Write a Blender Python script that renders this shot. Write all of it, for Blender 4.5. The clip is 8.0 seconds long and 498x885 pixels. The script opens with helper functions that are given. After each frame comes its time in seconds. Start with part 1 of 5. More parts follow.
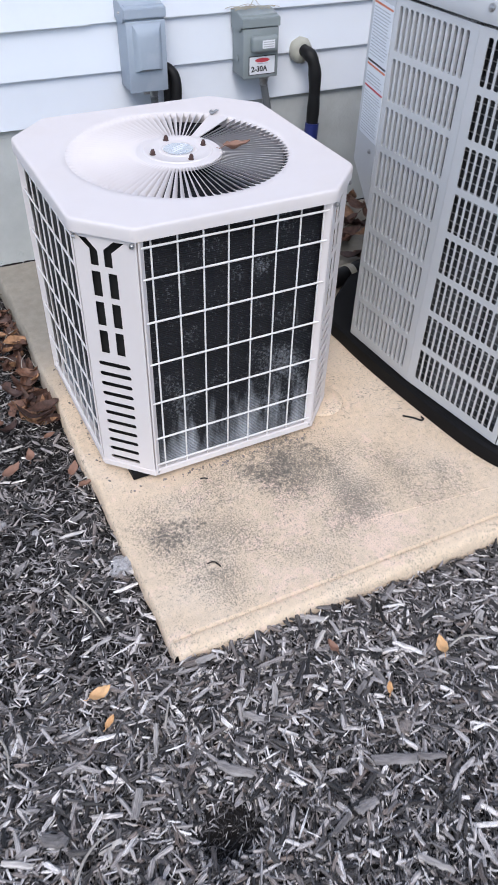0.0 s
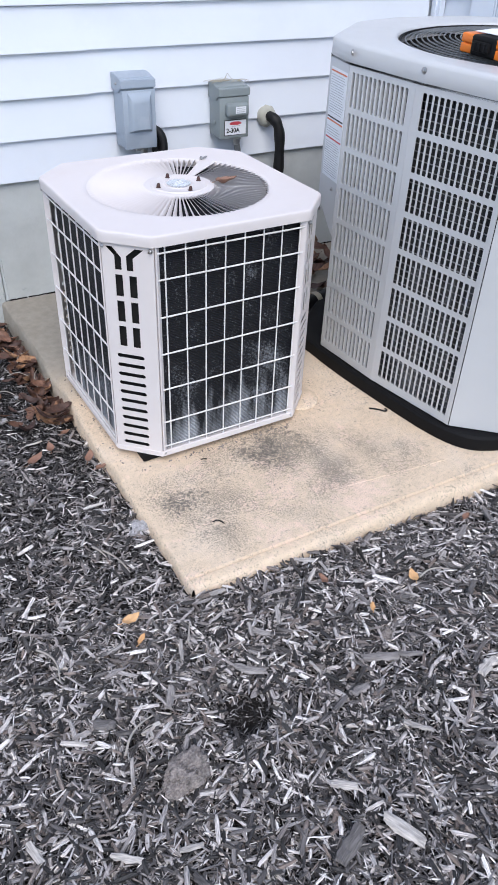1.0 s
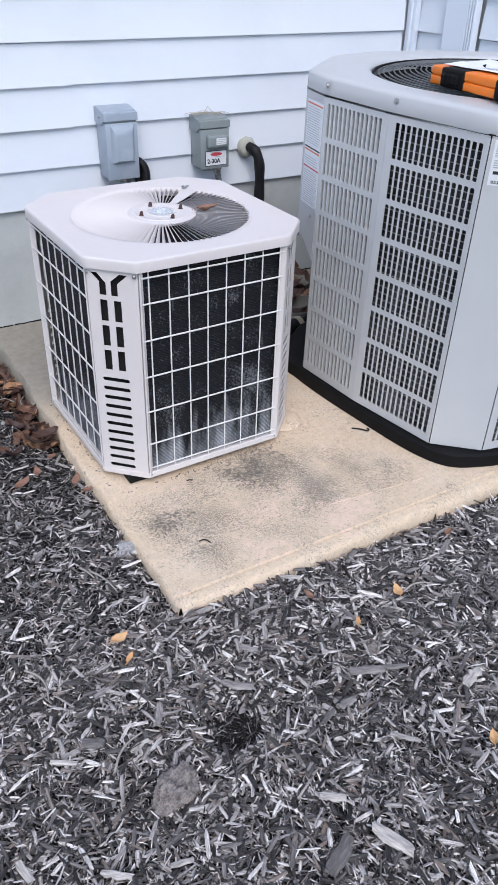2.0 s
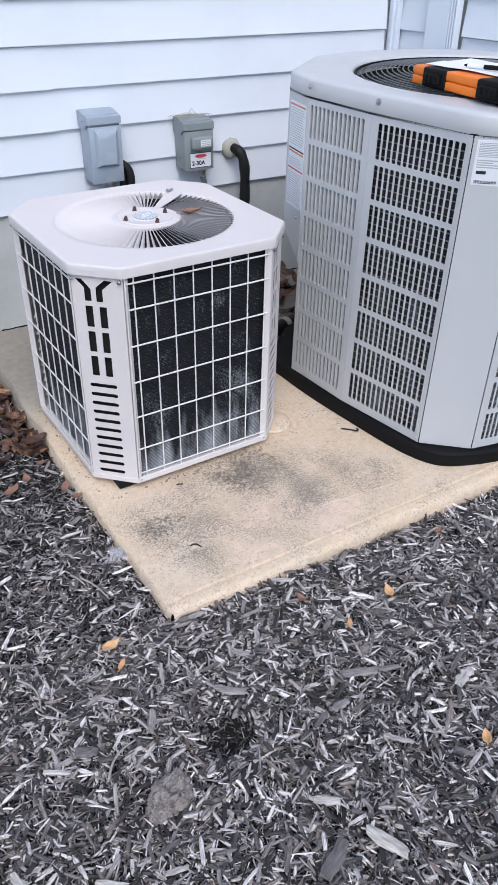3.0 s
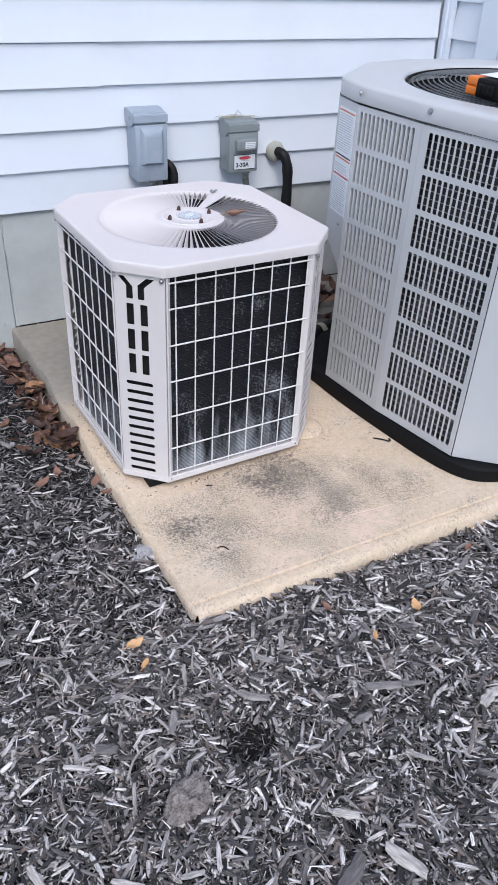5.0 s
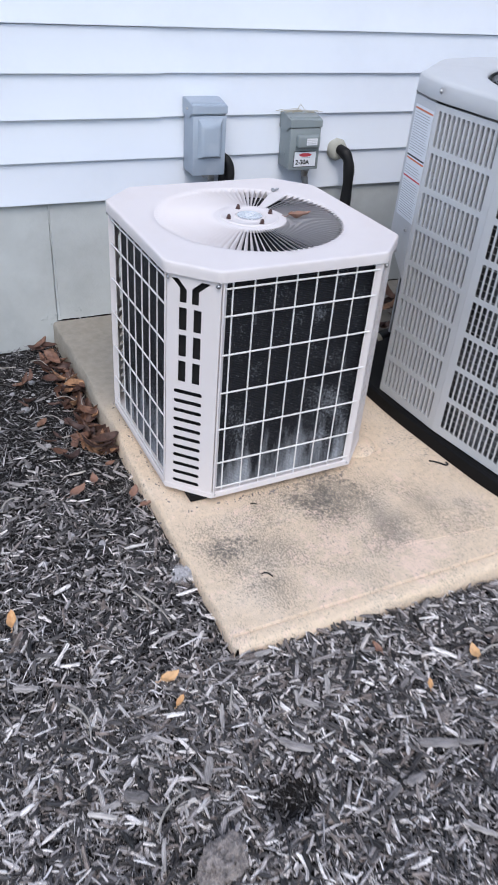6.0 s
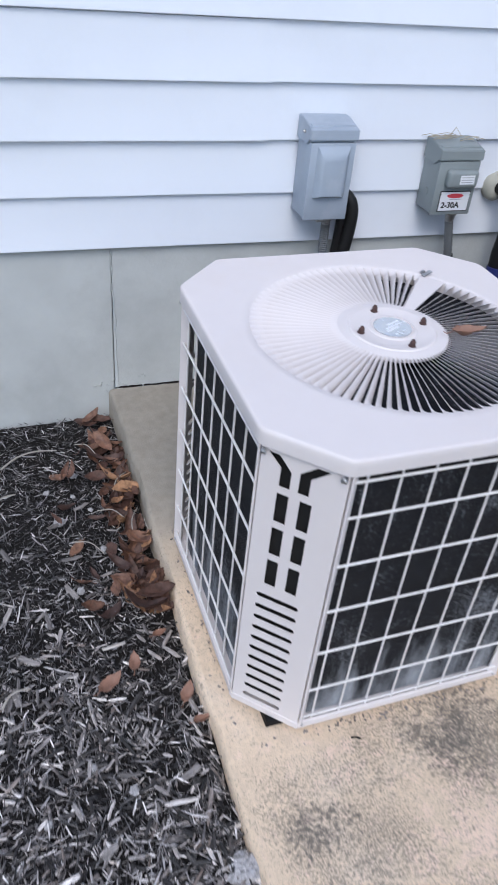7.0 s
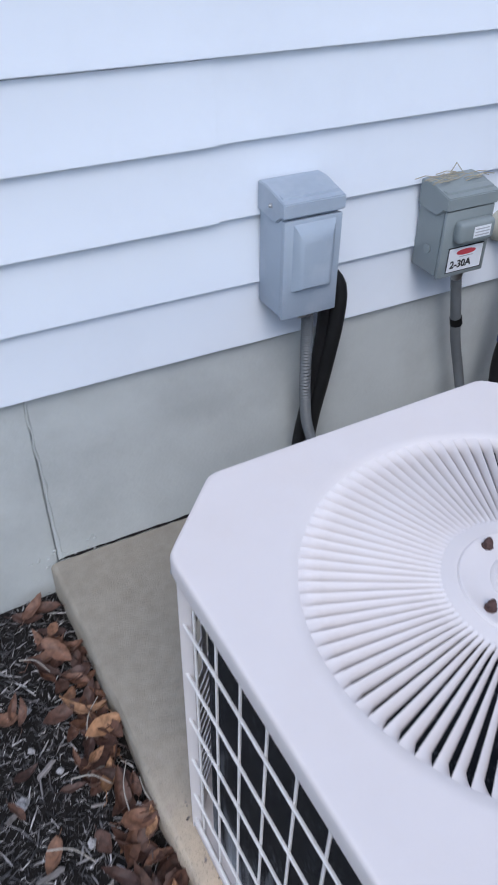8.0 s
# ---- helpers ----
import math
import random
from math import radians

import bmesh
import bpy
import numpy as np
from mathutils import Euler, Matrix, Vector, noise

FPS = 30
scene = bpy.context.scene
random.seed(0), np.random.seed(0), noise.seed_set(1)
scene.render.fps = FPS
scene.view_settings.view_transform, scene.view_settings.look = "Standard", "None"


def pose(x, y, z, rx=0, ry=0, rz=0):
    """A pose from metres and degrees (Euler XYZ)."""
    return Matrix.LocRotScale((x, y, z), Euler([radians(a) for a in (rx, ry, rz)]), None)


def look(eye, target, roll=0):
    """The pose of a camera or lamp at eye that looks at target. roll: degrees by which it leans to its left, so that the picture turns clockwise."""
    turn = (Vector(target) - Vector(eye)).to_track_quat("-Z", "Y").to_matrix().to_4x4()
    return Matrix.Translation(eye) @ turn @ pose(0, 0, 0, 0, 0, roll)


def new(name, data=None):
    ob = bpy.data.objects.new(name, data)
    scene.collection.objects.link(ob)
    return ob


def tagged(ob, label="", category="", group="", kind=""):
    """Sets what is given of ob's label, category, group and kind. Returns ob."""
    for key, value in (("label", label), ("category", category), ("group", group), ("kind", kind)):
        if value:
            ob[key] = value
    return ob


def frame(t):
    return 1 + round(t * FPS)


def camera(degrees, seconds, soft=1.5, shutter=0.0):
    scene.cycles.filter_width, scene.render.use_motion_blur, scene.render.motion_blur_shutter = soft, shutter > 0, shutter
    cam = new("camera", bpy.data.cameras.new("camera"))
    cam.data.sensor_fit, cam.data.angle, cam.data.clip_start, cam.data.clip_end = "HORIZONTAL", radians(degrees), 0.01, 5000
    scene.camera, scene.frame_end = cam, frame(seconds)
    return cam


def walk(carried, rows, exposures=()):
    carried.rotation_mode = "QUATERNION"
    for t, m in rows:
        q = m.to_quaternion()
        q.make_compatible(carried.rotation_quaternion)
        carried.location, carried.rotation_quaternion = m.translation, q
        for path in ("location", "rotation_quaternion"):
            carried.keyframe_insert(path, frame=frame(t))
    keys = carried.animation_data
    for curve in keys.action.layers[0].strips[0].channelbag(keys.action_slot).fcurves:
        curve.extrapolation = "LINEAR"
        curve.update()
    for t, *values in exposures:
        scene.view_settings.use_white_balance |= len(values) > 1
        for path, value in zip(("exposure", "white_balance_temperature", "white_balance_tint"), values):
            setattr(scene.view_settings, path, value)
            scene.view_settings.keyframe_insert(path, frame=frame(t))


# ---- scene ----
cam = camera(36.8, 8.0, soft=0.55, shutter=0.22)
PATH = [
    (0, (0.099, 0.067, 1.285), (0.756, 1.423, -0.03), 1.2),
    (0.5, (-0.058, -0.117, 1.272), (0.718, 1.265, 0.052), 1.2),
    (1, (-0.14, -0.225, 1.293), (0.665, 1.191, 0.132), 1.7),
    (1.5, (-0.158, -0.243, 1.297), (0.671, 1.2, 0.189), 2.3),
    (2, (-0.153, -0.26, 1.294), (0.702, 1.176, 0.196), 1.4),
    (3.5, (-0.138, -0.253, 1.307), (0.732, 1.171, 0.204), 0.6),
    (4, (-0.146, -0.246, 1.305), (0.715, 1.186, 0.205), 1.1),
    (5.5, (-0.161, -0.218, 1.302), (0.63, 1.252, 0.199), 3.3),
    (6, (-0.146, -0.093, 1.278), (0.604, 1.388, 0.164), 4.3),
    (6.5, (-0.011, 0.253, 1.273), (0.678, 1.776, 0.175), 5.5),
    (7, (0.058, 0.599, 1.271), (0.624, 2.102, 0.079), 5.7),
    (7.5, (0.085, 0.977, 1.294), (0.68, 2.427, 0.052), 3.8),
    (8, (0.158, 1.232, 1.284), (0.893, 2.62, 0.045), 0.6),
]
walk(cam, [(t, look(eye, target, roll)) for t, eye, target, roll in PATH],
     exposures=[(0, 0.68, 6600, 10), (0.5, 0.65, 6600, 10), (1.0, 0.72, 6550, 10), (1.5, 0.61, 6500, 10), (2.0, 0.60, 6500, 10), (5.5, 0.59, 6500, 10), (6.5, 0.62, 6500, 10), (7.0, 0.51, 6350, 10), (7.5, 0.47, 6250, 10), (8.0, 0.39, 6200, 10)])

# ---------------------------------------------------------------- light
world = bpy.data.worlds.new("sky")
scene.world = world
world.use_nodes = True
wn = world.node_tree.nodes
sky = wn.new("ShaderNodeTexSky")
sky.sky_type = "NISHITA"
sky.sun_disc = False
sky.sun_elevation = radians(50)
sky.sun_rotation = radians(202)
sky.air_density = 1.0
sky.dust_density = 1.0
wn["Background"].inputs["Strength"].default_value = 0.15
world.node_tree.links.new(sky.outputs[0], wn["Background"].inputs["Color"])
sun = new("sun", bpy.data.lights.new("sun", "SUN"))
sun.data.energy = 1.25
sun.data.angle = radians(34)
sun.data.color = (1.0, 0.965, 0.93)
sun.matrix_world = look((-1.1, -2.8, 5.6), (0.6, 1.4, 0.0))


# ---------------------------------------------------------------- materials
def mat(name, base, rough=0.6, metal=0.0, scale=30.0, amount=0.12, bump=0.15, bump_scale=200.0, dirt=None, dirt_scale=6.0, dirt_amount=0.4, spec=0.5):
    """Noise-varied surface: base colour, a second colour in broad patches, fine relief."""
    m = bpy.data.materials.new(name)
    m.use_nodes = True
    n, l = m.node_tree.nodes, m.node_tree.links
    b = n["Principled BSDF"]
    b.inputs["Metallic"].default_value = metal
    b.inputs["Specular IOR Level"].default_value = spec
    co = n.new("ShaderNodeTexCoord")
    fine = n.new("ShaderNodeTexNoise")
    fine.inputs["Scale"].default_value = scale
    fine.inputs["Detail"].default_value = 6
    l.new(co.outputs["Object"], fine.inputs["Vector"])
    ramp = n.new("ShaderNodeMapRange")
    ramp.inputs["To Min"].default_value = 1 - amount
    ramp.inputs["To Max"].default_value = 1 + amount
    l.new(fine.outputs["Fac"], ramp.inputs["Value"])
    mul = n.new("ShaderNodeVectorMath")
    mul.operation = "SCALE"
    mul.inputs[0].default_value = base
    l.new(ramp.outputs[0], mul.inputs["Scale"])
    out = mul.outputs[0]
    if dirt:
        big = n.new("ShaderNodeTexNoise")
        big.inputs["Scale"].default_value = dirt_scale
        big.inputs["Detail"].default_value = 8
        big.inputs["Roughness"].default_value = 0.65
        l.new(co.outputs["Object"], big.inputs["Vector"])
        cut = n.new("ShaderNodeMapRange")
        cut.inputs["From Min"].default_value = 0.48
        cut.inputs["From Max"].default_value = 0.72
        cut.inputs["To Max"].default_value = dirt_amount
        l.new(big.outputs["Fac"], cut.inputs["Value"])
        mix = n.new("ShaderNodeMix")
        mix.data_type = "RGBA"
        mix.inputs["B"].default_value = (*dirt, 1)
        l.new(cut.outputs[0], mix.inputs["Factor"])
        l.new(out, mix.inputs["A"])
        out = mix.outputs["Result"]
    l.new(out, b.inputs["Base Color"])
    rr = n.new("ShaderNodeMapRange")
    rr.inputs["To Min"].default_value = max(0.02, rough - 0.1)
    rr.inputs["To Max"].default_value = min(1, rough + 0.1)
    l.new(fine.outputs["Fac"], rr.inputs["Value"])
    l.new(rr.outputs[0], b.inputs["Roughness"])
    if bump:
        bn = n.new("ShaderNodeTexNoise")
        bn.inputs["Scale"].default_value = bump_scale
        bn.inputs["Detail"].default_value = 4
        l.new(co.outputs["Object"], bn.inputs["Vector"])
        bp = n.new("ShaderNodeBump")
        bp.inputs["Strength"].default_value = bump
        bp.inputs["Distance"].default_value = 0.002
        l.new(bn.outputs["Fac"], bp.inputs["Height"])
        l.new(bp.outputs[0], b.inputs["Normal"])
    return m


def island_mat(name, colours, rough=0.85, grain=(40, 40, 40), pieces=False, bump=0.5, along=False):
    """Each loose piece takes its own colour from the ramp; grain on top."""
    m = bpy.data.materials.new(name)
    m.use_nodes = True
    n, l = m.node_tree.nodes, m.node_tree.links
    b = n["Principled BSDF"]
    b.inputs["Roughness"].default_value = rough
    if pieces:
        src = n.new("ShaderNodeObjectInfo").outputs["Random"]
    else:
        src = n.new("ShaderNodeNewGeometry").outputs["Random Per Island"]
    ramp = n.new("ShaderNodeValToRGB")
    els = ramp.color_ramp.elements
    els[0].position, els[0].color = colours[0][0], (*colours[0][1], 1)
    els[1].position, els[1].color = colours[-1][0], (*colours[-1][1], 1)
    for p, c in colours[1:-1]:
        e = els.new(p)
        e.color = (*c, 1)
    l.new(src, ramp.inputs["Fac"])
    co = n.new("ShaderNodeTexCoord")
    mp = n.new("ShaderNodeMapping")
    mp.inputs["Scale"].default_value = grain
    l.new(co.outputs["UV" if along else "Object"], mp.inputs["Vector"])
    nz = n.new("ShaderNodeTexNoise")
    nz.inputs["Scale"].default_value = 1 if along else 3
    nz.inputs["Detail"].default_value = 5
    l.new(mp.outputs[0], nz.inputs["Vector"])
    mr = n.new("ShaderNodeMapRange")
    mr.inputs["From Min"].default_value = 0.3
    mr.inputs["From Max"].default_value = 0.7
    mr.inputs["To Min"].default_value = 0.4 if along else 0.55
    mr.inputs["To Max"].default_value = 1.6 if along else 1.4
    l.new(nz.outputs["Fac"], mr.inputs["Value"])
    mul = n.new("ShaderNodeVectorMath")
    mul.operation = "SCALE"
    l.new(ramp.outputs["Color"], mul.inputs[0])
    l.new(mr.outputs[0], mul.inputs["Scale"])
    l.new(mul.outputs[0], b.inputs["Base Color"])
    bp = n.new("ShaderNodeBump")
    bp.inputs["Strength"].default_value = bump
    bp.inputs["Distance"].default_value = 0.002
    l.new(nz.outputs["Fac"], bp.inputs["Height"])
    l.new(bp.outputs[0], b.inputs["Normal"])
    return m


def blotches(m, spots, colour, amount=0.8, noise_scale=9.0, fine_scale=160.0, low=0.56, high=0.70):
    """Stains of their own shape laid over a material: soft, ragged spots (x, y, z, radius)."""
    n, l = m.node_tree.nodes, m.node_tree.links
    b = n["Principled BSDF"]
    old = b.inputs["Base Color"].links[0].from_socket
    co = n.new("ShaderNodeTexCoord")
    nz = n.new("ShaderNodeTexNoise")
    nz.inputs["Scale"].default_value = noise_scale
    nz.inputs["Detail"].default_value = 6
    l.new(co.outputs["Object"], nz.inputs["Vector"])
    fz = n.new("ShaderNodeTexNoise")
    fz.inputs["Scale"].default_value = fine_scale
    fz.inputs["Detail"].default_value = 6
    fz.inputs["Roughness"].default_value = 0.7
    l.new(co.outputs["Object"], fz.inputs["Vector"])
    total = None
    for x, y, z, r in spots:
        d = n.new("ShaderNodeVectorMath")
        d.operation = "DISTANCE"
        d.inputs[1].default_value = (x, y, z)
        l.new(co.outputs["Object"], d.inputs[0])
        k = n.new("ShaderNodeMapRange")
        k.inputs["From Min"].default_value = r
        k.inputs["From Max"].default_value = 0
        l.new(d.outputs["Value"], k.inputs["Value"])
        if total is None:
            total = k.outputs[0]
        else:
            mx = n.new("ShaderNodeMath")
            mx.operation = "MAXIMUM"
            l.new(total, mx.inputs[0])
            l.new(k.outputs[0], mx.inputs[1])
            total = mx.outputs[0]
    a = n.new("ShaderNodeMath")
    a.operation = "MULTIPLY_ADD"
    l.new(nz.outputs["Fac"], a.inputs[0])
    a.inputs[1].default_value = 2.2
    l.new(total, a.inputs[2])
    dens = n.new("ShaderNodeMapRange")
    dens.inputs["From Min"].default_value = 1.1
    dens.inputs["From Max"].default_value = 2.1
    dens.inputs["To Max"].default_value = 0.20
    l.new(a.outputs[0], dens.inputs["Value"])
    a2 = n.new("ShaderNodeMath")
    l.new(fz.outputs["Fac"], a2.inputs[0])
    l.new(dens.outputs[0], a2.inputs[1])
    cut = n.new("ShaderNodeMapRange")
    cut.inputs["From Min"].default_value = low
    cut.inputs["From Max"].default_value = high
    cut.inputs["To Max"].default_value = amount
    l.new(a2.outputs[0], cut.inputs["Value"])
    mix = n.new("ShaderNodeMix")
    mix.data_type = "RGBA"
    mix.inputs["B"].default_value = (*colour, 1)
    l.new(cut.outputs[0], mix.inputs["Factor"])
    l.new(old, mix.inputs["A"])
    l.new(mix.outputs["Result"], b.inputs["Base Color"])


def grey_shade_band(m, y0, y1, colour, amount):
    """Greyer concrete plus the shade near the wall, put into the tint between y0 and y1, with a ragged change."""
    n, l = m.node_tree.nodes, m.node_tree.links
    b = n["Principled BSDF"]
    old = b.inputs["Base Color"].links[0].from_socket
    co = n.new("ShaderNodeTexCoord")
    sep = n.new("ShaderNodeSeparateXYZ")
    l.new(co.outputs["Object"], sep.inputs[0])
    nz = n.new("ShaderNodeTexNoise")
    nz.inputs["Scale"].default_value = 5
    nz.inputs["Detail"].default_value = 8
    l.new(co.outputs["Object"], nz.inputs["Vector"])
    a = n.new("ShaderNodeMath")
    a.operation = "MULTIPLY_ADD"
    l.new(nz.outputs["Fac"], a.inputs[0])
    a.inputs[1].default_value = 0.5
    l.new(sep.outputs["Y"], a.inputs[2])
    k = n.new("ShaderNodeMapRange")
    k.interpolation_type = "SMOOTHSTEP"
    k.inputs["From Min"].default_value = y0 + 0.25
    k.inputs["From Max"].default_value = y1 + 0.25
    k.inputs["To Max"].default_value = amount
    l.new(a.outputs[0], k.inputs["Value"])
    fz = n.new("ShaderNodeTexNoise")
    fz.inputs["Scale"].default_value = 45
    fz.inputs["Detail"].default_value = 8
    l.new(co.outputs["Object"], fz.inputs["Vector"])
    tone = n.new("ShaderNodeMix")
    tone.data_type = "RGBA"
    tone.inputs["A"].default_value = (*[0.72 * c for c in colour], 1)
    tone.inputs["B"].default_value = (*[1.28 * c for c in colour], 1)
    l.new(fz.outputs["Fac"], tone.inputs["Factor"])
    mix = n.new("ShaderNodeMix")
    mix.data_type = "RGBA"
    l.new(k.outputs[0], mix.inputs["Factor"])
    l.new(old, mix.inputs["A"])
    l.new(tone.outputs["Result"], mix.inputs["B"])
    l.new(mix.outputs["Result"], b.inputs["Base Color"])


def coil_mat(name, base, dust, low, high, pitch=70):
    """Fine finned coil: close horizontal ridges, dust that thickens low down."""
    m = mat(name, base, rough=0.6, metal=0.0, scale=60, amount=0.35, bump=0.0, spec=0.2)
    n, l = m.node_tree.nodes, m.node_tree.links
    b = n["Principled BSDF"]
    old = b.inputs["Base Color"].links[0].from_socket
    co = n.new("ShaderNodeTexCoord")
    mp = n.new("ShaderNodeMapping")
    mp.inputs["Scale"].default_value = (28, 28, 5)
    l.new(co.outputs["Object"], mp.inputs["Vector"])
    nz = n.new("ShaderNodeTexNoise")
    nz.inputs["Scale"].default_value = 1.0
    nz.inputs["Detail"].default_value = 8
    nz.inputs["Roughness"].default_value = 0.6
    l.new(mp.outputs[0], nz.inputs["Vector"])
    sep = n.new("ShaderNodeSeparateXYZ")
    l.new(co.outputs["Object"], sep.inputs[0])
    up = n.new("ShaderNodeMapRange")
    up.inputs["From Min"].default_value = low
    up.inputs["From Max"].default_value = high
    up.inputs["To Min"].default_value = 0.36
    up.inputs["To Max"].default_value = -0.06
    l.new(sep.outputs["Z"], up.inputs["Value"])
    ad = n.new("ShaderNodeMath")
    l.new(nz.outputs["Fac"], ad.inputs[0])
    l.new(up.outputs[0], ad.inputs[1])
    cut = n.new("ShaderNodeMapRange")
    cut.inputs["From Min"].default_value = 0.58
    cut.inputs["From Max"].default_value = 0.95
    cut.inputs["To Max"].default_value = 0.85
    l.new(ad.outputs[0], cut.inputs["Value"])
    mix = n.new("ShaderNodeMix")
    mix.data_type = "RGBA"
    mix.inputs["B"].default_value = (*dust, 1)
    l.new(cut.outputs[0], mix.inputs["Factor"])
    l.new(old, mix.inputs["A"])
    wave = n.new("ShaderNodeTexWave")
    wave.bands_direction = "Z"
    wave.inputs["Scale"].default_value = pitch
    wave.inputs["Distortion"].default_value = 1.5
    wave.inputs["Detail"].default_value = 2
    l.new(co.outputs["Object"], wave.inputs["Vector"])
    dk = n.new("ShaderNodeMapRange")
    dk.inputs["To Min"].default_value = 0.55
    dk.inputs["To Max"].default_value = 1.15
    l.new(wave.outputs["Fac"], dk.inputs["Value"])
    mul = n.new("ShaderNodeVectorMath")
    mul.operation = "SCALE"
    l.new(mix.outputs["Result"], mul.inputs[0])
    l.new(dk.outputs[0], mul.inputs["Scale"])
    l.new(mul.outputs[0], b.inputs["Base Color"])
    bp = n.new("ShaderNodeBump")
    bp.inputs["Strength"].default_value = 0.6
    bp.inputs["Distance"].default_value = 0.003
    l.new(wave.outputs["Fac"], bp.inputs["Height"])
    l.new(bp.outputs[0], b.inputs["Normal"])
    return m


M_SIDING = mat("white_vinyl", (0.70, 0.74, 0.81), rough=0.45, scale=4, amount=0.03, bump=0.05, bump_scale=90, dirt=(0.52, 0.55, 0.6), dirt_scale=2.2, dirt_amount=0.25)
M_TRIM = mat("white_trim", (0.70, 0.75, 0.83), rough=0.4, scale=5, amount=0.03, bump=0.03)
M_FOUND = mat("foundation_concrete", (0.49, 0.515, 0.515), rough=0.85, scale=9, amount=0.16, bump=0.35, bump_scale=120, dirt=(0.35, 0.365, 0.365), dirt_scale=3.5, dirt_amount=0.6)
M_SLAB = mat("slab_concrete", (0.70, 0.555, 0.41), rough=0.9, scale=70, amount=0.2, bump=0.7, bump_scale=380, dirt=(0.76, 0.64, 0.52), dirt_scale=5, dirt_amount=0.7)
blotches(M_SLAB, [(0.66, 1.00, 0.09, 0.13), (0.60, 0.91, 0.09, 0.10), (0.84, 0.93, 0.09, 0.12), (0.52, 1.20, 0.09, 0.08)], (0.82, 0.62, 0.50), amount=0.75, noise_scale=7.0, fine_scale=40.0)
blotches(M_SLAB, [(0.40, 1.10, 0.09, 0.13), (0.48, 1.06, 0.09, 0.16), (0.64, 1.19, 0.09, 0.15), (0.76, 1.17, 0.09, 0.20), (0.82, 1.06, 0.09, 0.20), (0.97, 1.05, 0.09, 0.18), (0.47, 0.96, 0.09, 0.10)], (0.17, 0.15, 0.125), amount=0.85, noise_scale=8.0, fine_scale=260.0, low=0.56, high=0.73)
blotches(M_SLAB, [(0.72, 1.20, 0.09, 0.16), (0.43, 1.08, 0.09, 0.10)], (0.11, 0.10, 0.09), amount=0.85, noise_scale=14.0, fine_scale=120.0, low=0.58, high=0.76)
# rear of the pad: grey concrete and the wall's shade share one tint
grey_shade_band(M_SLAB, 1.50, 1.95, (0.27, 0.25, 0.215), 0.92)
M_PATCH = mat("cement_patch", (0.40, 0.36, 0.29), rough=0.9, scale=60, amount=0.15, bump=0.5, bump_scale=300)
M_SOIL = mat("dark_soil", (0.016, 0.0145, 0.0145), rough=1.0, scale=80, amount=0.6, bump=1.0, bump_scale=160, spec=0.1)
M_CHIPS = island_mat("dyed_mulch", [(0.0, (0.017, 0.016, 0.016)), (0.27, (0.052, 0.047, 0.047)), (0.50, (0.155, 0.140, 0.138)), (0.58, (0.22, 0.172, 0.148)), (0.65, (0.27, 0.246, 0.242)), (0.85, (0.51, 0.468, 0.457)), (1.0, (0.90, 0.845, 0.815))], rough=0.42, grain=(1, 1, 1), along=True, bump=0.9)
M_FIBRE = island_mat("shredded_mulch", [(0.0, (0.014, 0.013, 0.014)), (0.36, (0.055, 0.051, 0.053)), (0.60, (0.20, 0.186, 0.187)), (0.82, (0.50, 0.47, 0.47)), (1.0, (0.90, 0.86, 0.85))], rough=0.45, grain=(1, 1, 1), along=True)
M_FINE = island_mat("decomposed_mulch", [(0.0, (0.012, 0.0115, 0.012)), (0.40, (0.040, 0.038, 0.040)), (0.68, (0.13, 0.123, 0.127)), (0.88, (0.38, 0.362, 0.37)), (1.0, (0.78, 0.76, 0.76))], rough=0.45, grain=(1, 1, 1), along=True)
M_CHIP_BIG = island_mat("weathered_wood_chip", [(0.0, (0.09, 0.083, 0.083)), (0.6, (0.24, 0.22, 0.215)), (1.0, (0.52, 0.48, 0.45))], grain=(12, 150, 60), pieces=True, bump=0.9)
M_LEAF = island_mat("dead_leaf", [(0.0, (0.05, 0.026, 0.022)), (0.45, (0.10, 0.05, 0.036)), (0.8, (0.17, 0.085, 0.055)), (1.0, (0.36, 0.20, 0.11))], rough=0.6, grain=(30, 30, 30), pieces=True, bump=0.6)
M_LEAF_TAN = mat("tan_leaf", (0.66, 0.40, 0.20), rough=0.6, scale=80, amount=0.3, bump=0.3)
M_LEAF_RED = mat("reddish_leaf", (0.25, 0.135, 0.095), rough=0.6, scale=80, amount=0.35, bump=0.3)
M_WHITE = mat("off_white_enamel", (0.67, 0.625, 0.625), rough=0.6, scale=25, amount=0.03, bump=0.06, bump_scale=300, dirt=(0.62, 0.55, 0.52), dirt_scale=7, dirt_amount=0.25)
M_WIRE = mat("white_coated_wire", (0.74, 0.72, 0.72), rough=0.4, scale=40, amount=0.08, bump=0.0, dirt=(0.4, 0.37, 0.35), dirt_scale=14, dirt_amount=0.4)
M_COIL1 = coil_mat("dusty_black_coil", (0.010, 0.011, 0.015), (0.50, 0.53, 0.58), 0.02, 0.24)
blotches(M_COIL1, [(0.13, -0.27, 0.20, 0.11), (0.11, -0.27, 0.11, 0.12), (0.0, -0.27, 0.47, 0.04), (0.055, -0.27, 0.47, 0.04), (-0.10, -0.27, 0.36, 0.035), (-0.13, -0.27, 0.20, 0.05), (-0.27, 0.0, 0.12, 0.12), (-0.27, -0.09, 0.16, 0.10)], (0.46, 0.49, 0.54), amount=0.55, noise_scale=16.0, fine_scale=150.0, low=0.58, high=0.90)
M_COIL2 = coil_mat("spiny_dark_coil", (0.07, 0.072, 0.075), (0.45, 0.46, 0.48), -0.5, 0.9, 200)
